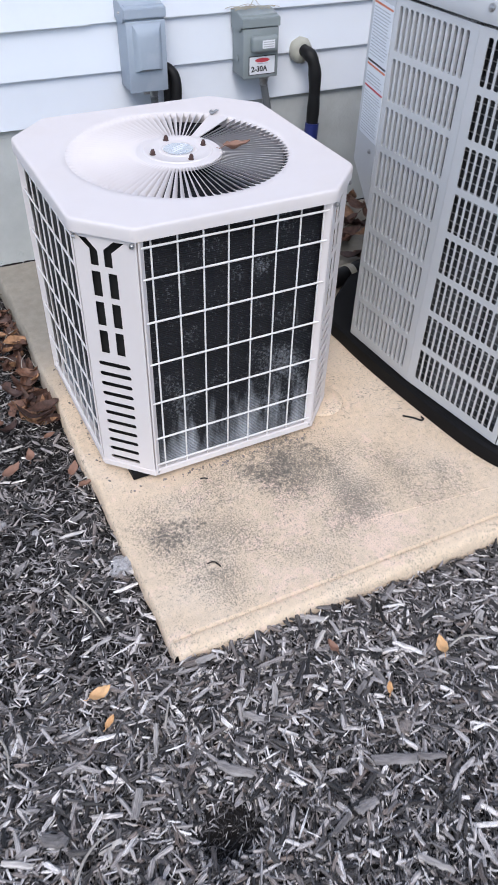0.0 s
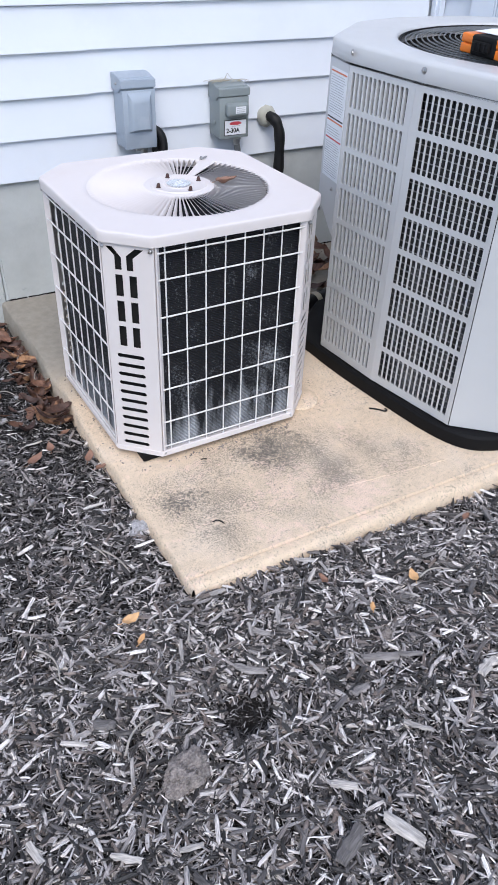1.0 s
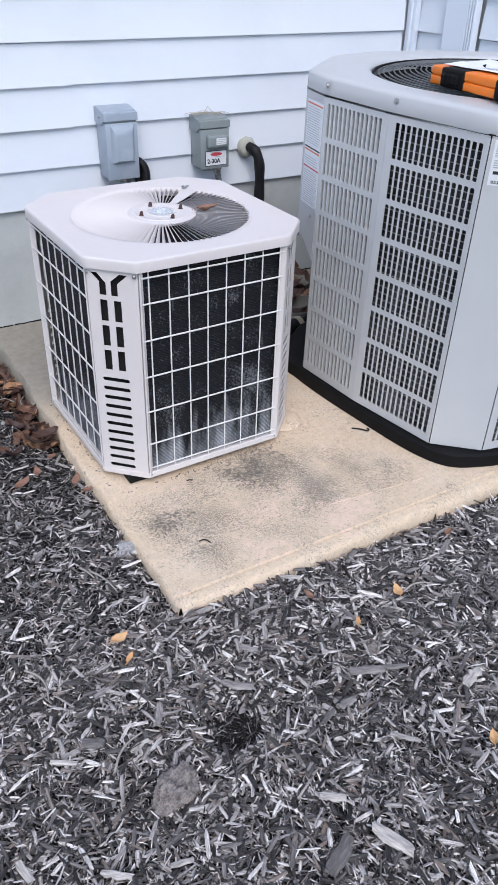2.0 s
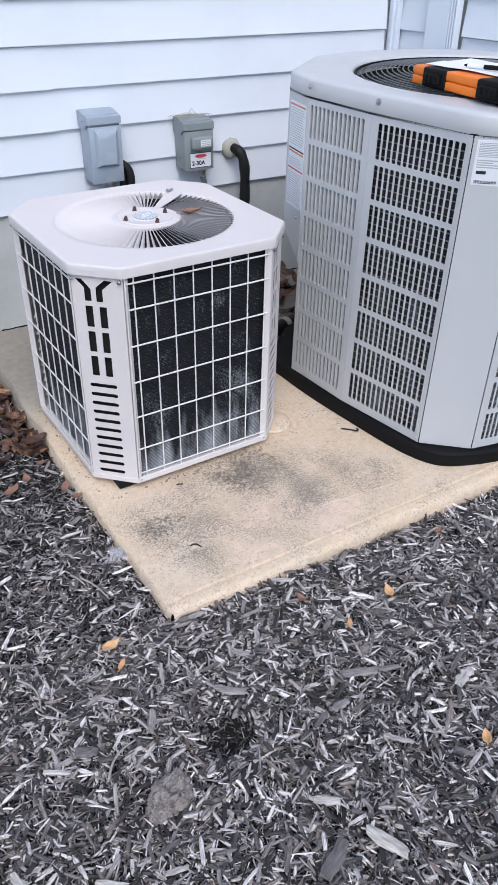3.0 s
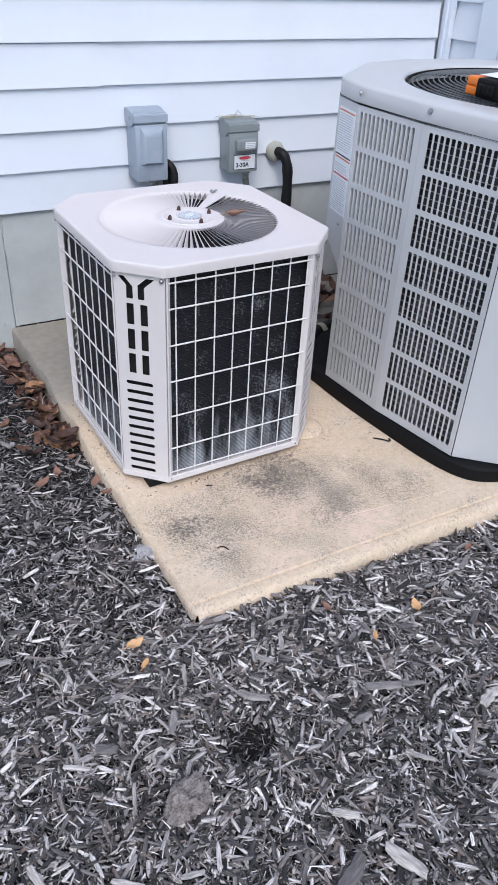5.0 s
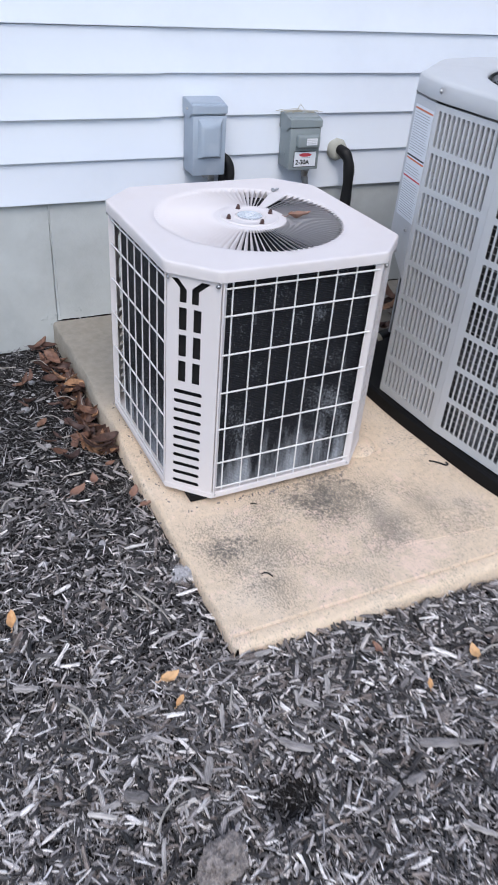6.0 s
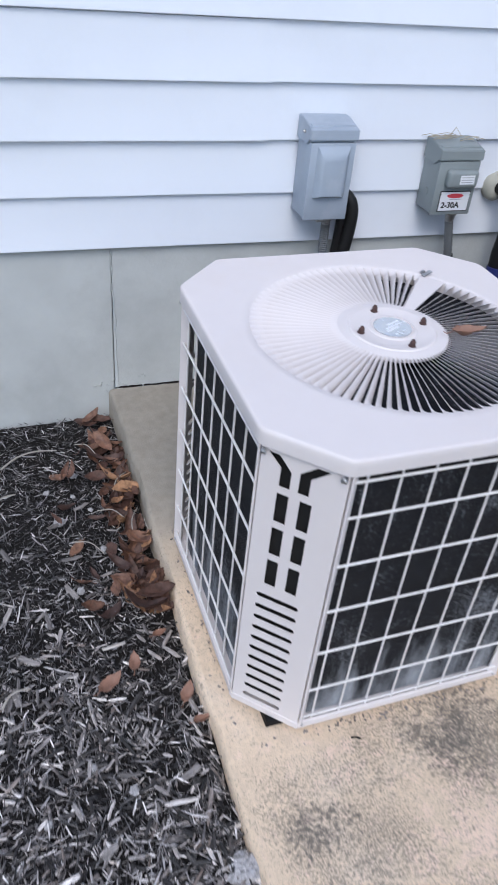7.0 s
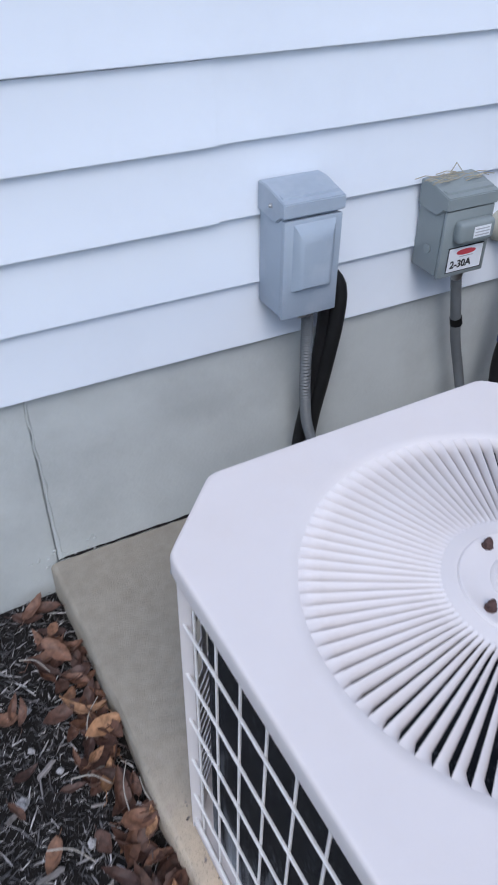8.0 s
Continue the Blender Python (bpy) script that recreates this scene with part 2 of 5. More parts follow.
M_TUBE = mat("aluminium_coil_tube", (0.34, 0.35, 0.36), rough=0.4, metal=0.5, scale=160, amount=0.7, bump=0.3, bump_scale=500)
M_BLACK = mat("black_plastic", (0.008, 0.008, 0.009), rough=0.6, scale=30, amount=0.3, bump=0.1, spec=0.12)
# near-black for insides and gaps, with their shade put into the colour
M_DARK = mat("dark_interior_shade", (0.01, 0.01, 0.011), rough=0.9, scale=30, amount=0.3, bump=0.0)
M_RUST = mat("rusty_steel", (0.09, 0.05, 0.045), rough=0.8, metal=0.3, scale=200, amount=0.5, bump=0.6, bump_scale=600)
M_STEEL = mat("zinc_screw", (0.42, 0.42, 0.43), rough=0.4, metal=0.9, scale=200, amount=0.3, bump=0.1)
M_GREY2 = mat("grey_enamel", (0.525, 0.535, 0.555), rough=0.42, scale=20, amount=0.04, bump=0.05, bump_scale=300, dirt=(0.455, 0.465, 0.48), dirt_scale=5, dirt_amount=0.35)
M_BOX1 = mat("blue_grey_box_paint", (0.33, 0.385, 0.46), rough=0.5, scale=12, amount=0.1, bump=0.08, bump_scale=250, dirt=(0.45, 0.49, 0.55), dirt_scale=9, dirt_amount=0.7)
M_BOX2 = mat("grey_box_paint", (0.23, 0.265, 0.275), rough=0.45, scale=20, amount=0.08, bump=0.06, bump_scale=250, dirt=(0.31, 0.34, 0.34), dirt_scale=8, dirt_amount=0.4)
M_CONDUIT = mat("grey_conduit", (0.13, 0.14, 0.15), rough=0.5, scale=60, amount=0.15, bump=0.1)
M_RUBBER = mat("black_foam_insulation", (0.009, 0.009, 0.010), rough=0.55, scale=40, amount=0.4, bump=0.3, bump_scale=120, spec=0.3)
M_PUTTY = mat("aged_sealant", (0.42, 0.42, 0.37), rough=0.8, scale=40, amount=0.2, bump=0.6, bump_scale=90)
M_STRAW = mat("dry_straw", (0.36, 0.33, 0.26), rough=0.9, scale=60, amount=0.3, bump=0.0)
M_LABEL = mat("white_label", (0.74, 0.76, 0.80), rough=0.5, scale=30, amount=0.04, bump=0.0)
M_INK = mat("grey_print", (0.42, 0.43, 0.46), rough=0.6, scale=60, amount=0.2, bump=0.0)
M_INK_BLACK = mat("black_ink", (0.015, 0.015, 0.017), rough=0.5, scale=60, amount=0.2, bump=0.0)
M_RED = mat("red_print", (0.55, 0.06, 0.08), rough=0.5, scale=60, amount=0.1, bump=0.0)
M_ORANGE_INK = mat("orange_print", (0.62, 0.16, 0.07), rough=0.5, scale=60, amount=0.1, bump=0.0)
M_SILVER = mat("silver_badge", (0.72, 0.75, 0.78), rough=0.25, metal=0.7, scale=60, amount=0.06, bump=0.0)
M_ORANGE = mat("orange_plastic", (0.85, 0.20, 0.012), rough=0.4, scale=40, amount=0.05, bump=0.08, bump_scale=400)
M_PAPER = mat("white_paper", (0.78, 0.79, 0.83), rough=0.8, scale=30, amount=0.03, bump=0.05)
M_ROCK = mat("pale_rock", (0.42, 0.41, 0.42), rough=0.9, scale=240, amount=0.5, bump=1.0, bump_scale=300, dirt=(0.10, 0.10, 0.10), dirt_scale=80, dirt_amount=0.9)
M_CHUNK = mat("grey_brown_wood_chunk", (0.27, 0.235, 0.22), rough=0.75, scale=320, amount=0.8, bump=1.0, bump_scale=420, dirt=(0.02, 0.018, 0.017), dirt_scale=75, dirt_amount=1.0)
M_STICK = mat("bleached_stick", (0.36, 0.33, 0.30), rough=0.9, scale=90, amount=0.35, bump=0.5)
M_BLUE = mat("blue_tape", (0.02, 0.03, 0.16), rough=0.4, scale=50, amount=0.2, bump=0.0)


# ---------------------------------------------------------------- mesh tools
def finish(name, bm, material, smooth=None):
    me = bpy.data.meshes.new(name)
    bm.normal_update()
    bm.to_mesh(me)
    bm.free()
    if material:
        me.materials.append(material)
    if smooth is not None:
        me.shade_smooth()
        me.set_sharp_from_angle(angle=radians(smooth))
    return me


def part(name, bm, material, parent=None, label="", smooth=None, at=None):
    ob = new(name, finish(name, bm, material, smooth))
    if parent is not None:
        ob.parent = parent
    if at is not None:
        ob.matrix_basis = at
    if label:
        tagged(ob, label)
    return ob


def thing(name, m, label, category, group=""):
    ob = new(name)
    ob.empty_display_size = 0.05
    ob.matrix_basis = m
    return tagged(ob, label, category, group)


def add_box(bm, c, s, bev=0.0, seg=2, m=None):
    geom = bmesh.ops.create_cube(bm, size=1.0)["verts"]
    bmesh.ops.scale(bm, vec=s, verts=geom)
    if bev:
        edges = list({e for v in geom for e in v.link_edges})
        r = bmesh.ops.bevel(bm, geom=edges, offset=bev, segments=seg, affect="EDGES", profile=0.5)
        geom = list({v for f in r["faces"] for v in f.verts} | {v for v in geom if v.is_valid})
    bmesh.ops.translate(bm, vec=c, verts=geom)
    if m is not None:
        bmesh.ops.transform(bm, matrix=m, verts=geom)
    return geom


def box(c, s, bev=0.0, seg=2, m=None):
    bm = bmesh.new()
    add_box(bm, c, s, bev, seg, m)
    return bm


def add_loft(bm, loops, cap0=True, cap1=True, closed=True):
    rings = [[bm.verts.new(p) for p in loop] for loop in loops]
    n = len(rings[0])
    for a, b in zip(rings, rings[1:]):
        for i in range(n if closed else n - 1):
            j = (i + 1) % n
            bm.faces.new((a[i], a[j], b[j], b[i]))
    if cap0:
        bm.faces.new(list(reversed(rings[0])))
    if cap1:
        bm.faces.new(rings[-1])
    return rings


def loft(loops, cap0=True, cap1=True, closed=True):
    bm = bmesh.new()
    add_loft(bm, loops, cap0, cap1, closed)
    bmesh.ops.recalc_face_normals(bm, faces=bm.faces)
    return bm


def ring(r, z, n=32, cx=0.0, cy=0.0):
    return [(cx + r * math.cos(2 * math.pi * i / n), cy + r * math.sin(2 * math.pi * i / n), z) for i in range(n)]


def lathe(profile, n=24):
    return loft([ring(r, z, n) for r, z in profile])


def smooth_path(pts, k=6):
    """Catmull-Rom through the points."""
    p = [Vector(q) for q in pts]
    p = [2 * p[0] - p[1]] + p + [2 * p[-1] - p[-2]]
    out = []
    for i in range(1, len(p) - 2):
        for j in range(k):
            t = j / k
            out.append(0.5 * (2 * p[i] + (p[i + 1] - p[i - 1]) * t + (2 * p[i - 1] - 5 * p[i] + 4 * p[i + 1] - p[i + 2]) * t * t + (3 * p[i] - p[i - 1] - 3 * p[i + 1] + p[i + 2]) * t ** 3))
    out.append(p[-2])
    return out


def add_tube(bm, pts, r, n=10, rib=0.0):
    pts = [Vector(p) for p in pts]
    loops = []
    side = None
    for i, p in enumerate(pts):
        d = (pts[min(i + 1, len(pts) - 1)] - pts[max(i - 1, 0)]).normalized()
        if side is None:
            side = d.orthogonal().normalized()
        side = (side - d * side.dot(d)).normalized()
        up = d.cross(side)
        rr = r(i / (len(pts) - 1)) if callable(r) else r
        if rib and i % 2:
            rr -= rib
        loops.append([p + rr * (math.cos(2 * math.pi * k / n) * side + math.sin(2 * math.pi * k / n) * up) for k in range(n)])
    add_loft(bm, loops)


def tube(pts, r, n=10, rib=0.0):
    bm = bmesh.new()
    add_tube(bm, pts, r, n, rib)
    bmesh.ops.recalc_face_normals(bm, faces=bm.faces)
    return bm


def slot(cx, cy, w, h, r, n=3):
    """Outline of a round-cornered opening."""
    r = min(r, w / 2 - 1e-5, h / 2 - 1e-5)
    out = []
    for sx, sy, a0 in ((1, 1, 0), (-1, 1, 90), (-1, -1, 180), (1, -1, 270)):
        for k in range(n):
            a = radians(a0 + 90 * k / (n - 1))
            out.append((cx + sx * (w / 2 - r) + r * math.cos(a), cy + sy * (h / 2 - r) + r * math.sin(a)))
    return out


def plate(outline, holes, thick):
    """A sheet in the local xz plane, front at y = 0 facing -y, with real openings."""
    bm = bmesh.new()
    edges = []
    for loop in [outline] + holes:
        vs = [bm.verts.new((x, 0, z)) for x, z in loop]
        edges += [bm.edges.new((vs[i], vs[(i + 1) % len(vs)])) for i in range(len(vs))]
    bmesh.ops.triangle_fill(bm, use_beauty=True, use_dissolve=False, edges=edges, normal=(0, -1, 0))
    r = bmesh.ops.extrude_face_region(bm, geom=list(bm.faces))
    bmesh.ops.translate(bm, vec=(0, thick, 0), verts=[v for v in r["geom"] if isinstance(v, bmesh.types.BMVert)])
    bmesh.ops.recalc_face_normals(bm, faces=bm.faces)
    return bm


def rect(x0, z0, x1, z1):
    return [(x0, z0), (x1, z0), (x1, z1), (x0, z1)]


def on_face(a, b, z=0.0, out=0.0):
    """Pose whose x runs from plan point a to b, -y outward (to the right of a to b seen from above is outside), origin at the middle."""
    d = Vector((b[0] - a[0], b[1] - a[1], 0)).normalized()
    y = Vector((0, 0, 1)).cross(d)
    o = Vector(((a[0] + b[0]) / 2, (a[1] + b[1]) / 2, z)) - y * out
    m = Matrix.Identity(4)
    m.col[0][:3], m.col[1][:3], m.col[2][:3], m.col[3][:3] = d, y, (0, 0, 1), o
    return m


def dist(a, b):
    return math.hypot(a[0] - b[0], a[1] - b[1])


# ---------------------------------------------------------------- structure
GROUND = 0.037
WALL_Y, SIDE_X, LAP0, LAP = 2.345, 2.095, 0.535, 0.127


def slab_z(y):
    """Top of the pad, which falls a little away from the house."""
    return 0.086 + 0.025 * (y - 0.82)


def ground_z(x, y):
    v = 0.010 * noise.noise((x * 2.3, y * 2.3, 1.7)) + 0.006 * noise.noise((x * 7, y * 7, 4.2))
    d = math.hypot((x - 0.296) / 0.055, (y - 0.511) / 0.04)
    v -= 0.065 * math.exp(-d * d)
    if x < 0.5 and y > 1.4:
        v -= 0.026 * min(1, (y - 1.4) / 0.7)
    v += 0.016 * min(1.0, max(0.0, (1.05 - x) / 0.6))
    fade = max(0.0, 1 - max(abs(x - 0.6), abs(y - 0.9)) / 6)
    return GROUND + v * fade


def make_ground():
    xs = [-400, -60, -12, -4, -1.6] + [-1.0 + 0.03 * i for i in range(101)] + [2.6, 5, 12, 60, 400]
    ys = [-400, -60, -12, -4, -1.6] + [-0.8 + 0.03 * i for i in range(106)] + [3.0, 5, 12, 60, 400]
    bm = bmesh.new()
    grid = [[bm.verts.new((x, y, ground_z(x, y))) for x in xs] for y in ys]
    for a, b in zip(grid, grid[1:]):
        for i in range(len(xs) - 1):
            bm.faces.new((a[i], a[i + 1], b[i + 1], b[i]))
    tagged(part("ground", bm, M_SOIL, smooth=60), "dark soil bed under black dyed mulch", "ground", kind="structure")


def slab_left(y):
    return 0.329 - 0.0166 * (y - 0.828)


def make_slab():
    prof = [(0.812, -0.1), (0.812, 0.045), (0.814, 0.076), (0.819, 0.086), (0.828, 0.0895), (0.845, 0.09), (0.8475, 0.0848), (0.8525, 0.0848), (0.856, 0.09), (0.862, 0.09), (0.9, 0.09), (1.6, 0.09), (2.355, 0.09)]
    bm = bmesh.new()
    n = 260
    rows = []
    for k, (y, z) in enumerate(prof):
        row = []
        for i in range(n + 1):
            u = i / n
            x = slab_left(y) * (1 - u) + 2.095 * u
            yy, zz = y + 0.02 * u, z
            if k < 5:
                yy += 0.005 * noise.noise((x * 8, 3.1, z * 8)) + 0.004 * noise.noise((x * 26, 3.1, z * 30)) + 0.0022 * noise.noise((x * 70, 3.1, z * 60))
            if 2 <= k < 5:
                zz += 0.0025 * noise.noise((x * 30, y * 10, 7.7))
            if i == 0 and k < 5:
                yy += 0.006
            row.append(bm.verts.new((x, yy if k < len(prof) - 1 else 2.355, zz + (slab_z(y) - 0.09 if k > 1 else 0))))
        rows.append(row)
    for a, b in zip(rows, rows[1:]):
        for i in range(n):
            bm.faces.new((a[i], a[i + 1], b[i + 1], b[i]))
    # worn left flank
    m = 90
    prev = None
    for i in range(m + 1):
        y = 0.818 + (2.355 - 0.818) * i / m
        x = slab_left(y)
        wob = 0.006 * noise.noise((2.2, y * 9, 0.4)) + 0.003 * noise.noise((2.2, y * 31, 0.4))
        t = slab_z(y)
        col = [bm.verts.new((x + 0.001, y, t)), bm.verts.new((x - 0.004 + wob, y, t - 0.003)), bm.verts.new((x - 0.008 + wob, y, t - 0.012)), bm.verts.new((x - 0.010 + wob, y, -0.1))]
        if prev:
            for j in range(3):
                bm.faces.new((prev[j], prev[j + 1], col[j + 1], col[j]))
        prev = col
    bmesh.ops.recalc_face_normals(bm, faces=bm.faces)
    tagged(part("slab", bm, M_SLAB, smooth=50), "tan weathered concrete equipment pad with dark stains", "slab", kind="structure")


def make_walls():
    for name, x0, x1, dy in (("wall_foundation_west", -6.0, 0.3095, 0.002), ("wall_foundation_east", 0.3110, SIDE_X + 0.3, 0.0)):
        bm = box(((x0 + x1) / 2, 2.36 + dy + 0.12, 0.1), (x1 - x0, 0.24, 0.93), 0.004, 2)
        tagged(part(name, bm, M_FOUND), "grey poured concrete foundation wall", "wall", kind="structure")
    tagged(part("wall_core", box(((SIDE_X + 0.3 - 6) / 2, 2.49, 1.98), (SIDE_X + 6.3, 0.23, 2.83)), M_TRIM), "white sheathed house wall behind the siding", "wall", kind="structure")
    tagged(part("wall_side_core", box((SIDE_X + 0.16, 1.45, 1.62), (0.26, 1.82, 3.5)), M_FOUND), "plain side wall of the house", "wall", kind="structure")


def make_joints():
    bead = [(0.3103 + 0.0035 * noise.noise((0.3, k * 0.31, 1.0)) + 0.010 * (1 - k / 40), 2.3605, 0.09 + 0.44 * k / 40) for k in range(41)]
    tagged(part("trim_crack", tube(bead, lambda t: 0.0021 + 0.0020 * noise.noise((t * 21, 0.7, 3.0)), 6), M_FOUND, smooth=60), "ragged filled joint running down the foundation", "trim", kind="structure")
    seam = [(0.31 + 1.78 * k / 120, 2.3595 + 0.002 * noise.noise((k * 0.4, 1.1, 0.2)), slab_z(2.355) + 0.001 + 0.002 * noise.noise((k * 0.6, 4.1, 0.2))) for k in range(121)]
    tagged(part("trim_seam", tube(seam, lambda t: 0.0027 + 0.0022 * noise.noise((t * 60, 2.7, 3.0)), 6), M_SOIL, smooth=60), "dark dirty seam between pad and foundation", "trim", kind="structure")
    score = [(0.57 + 0.56 * k / 60, 0.984 - 0.050 * k / 60 + 0.0015 * noise.noise((k * 0.3, 2.1, 0.9)), slab_z(0.96) - 0.0004) for k in range(61)]
    tagged(part("trim_score", tube(score, lambda t: 0.0013 + 0.0008 * noise.noise((t * 40, 0.2, 8.0)), 5), M_SLAB, smooth=60), "shallow score line across the concrete pad", "trim", kind="structure")
    rnd = random.Random(3)
    bm = bmesh.new()
    for k in range(26):
        x, z = 0.31 + rnd.gauss(0.01, 0.035), 0.115 + abs(rnd.gauss(0, 0.02))
        add_box(bm, (x, 2.359, z), (rnd.uniform(0.003, 0.009), 0.003, rnd.uniform(0.002, 0.006)), 0.0008, 1, None)
    tagged(part("mortar_crumbs", bm, M_FOUND), "crumbs of mortar at the foot of the joint", "mortar", kind="stuff")


def lap_profile(z):
    """Double-lap vinyl panel: two clapboard laps, each with a rolled bottom edge (outward distance, height)."""
    pts = []
    for k in (1, 0):
        b = z + k * LAP
        pts += [(0.0, b + LAP), (0.003, b + LAP - 0.002), (0.0125, b + 0.010), (0.0148, b + 0.004), (0.0148, b + 0.001), (0.0135, b), (0.004, b + 0.0005)]
    return pts


def siding(name, prof, ends, place, wave):
    """Extrudes the panel's profile along its length, slightly oil-canned."""
    bm = bmesh.new()
    n = max(2, int((ends[1] - ends[0]) / 0.05))
    rows = []
    for i in range(n + 1):
        u = ends[0] + (ends[1] - ends[0]) * i / n
        d = 0.0009 * noise.noise((u * 3.1, prof[0][1] * 5, wave)) + 0.0005 * noise.noise((u * 11, prof[0][1] * 9, wave))
        dz = 0.0012 * noise.noise((u * 1.7, prof[0][1] * 3, wave + 5))
        rows.append([bm.verts.new(place(u, o + d, z + dz)) for o, z in prof])
    for a, b in zip(rows, rows[1:]):
        for j in range(len(prof) - 1):
            bm.faces.new((a[j], b[j], b[j + 1], a[j + 1]))
    bmesh.ops.recalc_face_normals(bm, faces=bm.faces)
    return bm


def make_siding():
    wall = thing("wall_north", Matrix.Identity(4), "white horizontal vinyl lap siding on the house wall", "wall")
    tagged(wall, kind="structure")
    base = WALL_Y + 0.0148
    for p in range(9):
        z = LAP0 + 2 * LAP * p
        cut = {0: None, 1: 0.660, 2: -1.2, 3: 1.45}.get(p, -0.4 + 0.9 * (p % 3))
        spans = [(-6.0, SIDE_X - 0.03)] if cut is None else [(-6.0, cut + 0.025), (cut, SIDE_X - 0.03)]
        for q, ends in enumerate(spans):
            lift = 0.0030 if q == 0 and cut is not None else 0.0
            bm = siding("siding_panel", lap_profile(z), ends, lambda u, o, zz: (u, base - o - lift, zz - 0.6 * lift), p * 3.3 + q)
            part("siding_panel", bm, M_SIDING, wall, smooth=35)
    side = thing("wall_east", Matrix.Identity(4), "white vinyl siding on the adjoining house wall", "wall")
    tagged(side, kind="structure")
    for p in range(9):
        z = LAP0 + 2 * LAP * p
        for q, ends in enumerate(((2.145, 2.320), (0.56, 1.978))):
            bm = siding("siding_panel", lap_profile(z), ends, lambda u, o, zz: (SIDE_X + 0.025 - o, u, zz), 40 + p * 3.3 + q)
            part("siding_panel", bm, M_SIDING, side, smooth=35)
    # vertical trims
    post = thing("trim_corner", Matrix.Identity(4), "white vinyl inside corner post with J-channel", "trim")
    tagged(post, kind="structure")
    part("channel", box((SIDE_X - 0.012, WALL_Y - 0.004, 1.9), (0.014, 0.024, 2.76), 0.003), M_TRIM, post)
    part("channel", box((SIDE_X + 0.002, WALL_Y - 0.022, 1.9), (0.024, 0.022, 2.76), 0.003), M_TRIM, post)
    board = thing("trim_board", Matrix.Identity(4), "wide white vertical trim board with fluted edge", "trim")
    tagged(board, kind="structure")
    part("board", box((SIDE_X - 0.002, 2.083, 1.9), (0.030, 0.116, 2.76), 0.003), M_TRIM, board)
    for y in (2.018, 2.005, 1.992):
        part("flute", box((SIDE_X - 0.002, y, 1.9), (0.030, 0.008, 2.76), 0.0025), M_TRIM, board)
    tagged(part("trim_starter", box(((SIDE_X - 6) / 2, WALL_Y + 0.012, LAP0 + 0.004), (SIDE_X + 5.9, 0.014, 0.010), 0.002), M_TRIM), "thin white starter strip under the siding", "trim", kind="structure")


# ---------------------------------------------------------------- older square condenser
H1, C1, TOP1 = 0.290, 0.088, 0.594
YAW1 = 1.6


def octagon(h, c):
    return [(-h + c, -h), (h - c, -h), (h, -h + c), (h, h - c), (h - c, h), (-h + c, h), (-h, h - c), (-h, -h + c)]


def resample(poly, angles):
    out = []
    for a in angles:
        d = (math.cos(a), math.sin(a))
        best = None
        for p, q in zip(poly, poly[1:] + poly[:1]):
            ex, ey = q[0] - p[0], q[1] - p[1]
            den = d[0] * ey - d[1] * ex
            if abs(den) < 1e-9:
                continue
            t = (p[0] * ey - p[1] * ex) / den
            s = (p[0] * d[1] - p[1] * d[0]) / den
            if t > 0 and -1e-6 <= s <= 1 + 1e-6:
                best = t if best is None else min(best, t)
        out.append((d[0] * best, d[1] * best))
    return out


def vent_holes(rows, cols, x0, x1, z0, z1, gap_x, gap_z, r):
    w, h = (x1 - x0) / cols, (z1 - z0) / rows
    return [slot(x0 + w * (i + 0.5), z0 + h * (j + 0.5), w - gap_x, h - gap_z, r) for i in range(cols) for j in range(rows)]


def screw(parent, at, r=0.0038):
    bm = lathe([(r * 1.5, 0.0), (r * 1.5, 0.0012), (r, 0.0014), (r * 0.95, 0.004), (r * 0.6, 0.0052)], 8)
    return part("screw", bm, M_STEEL, parent, smooth=40, at=at)


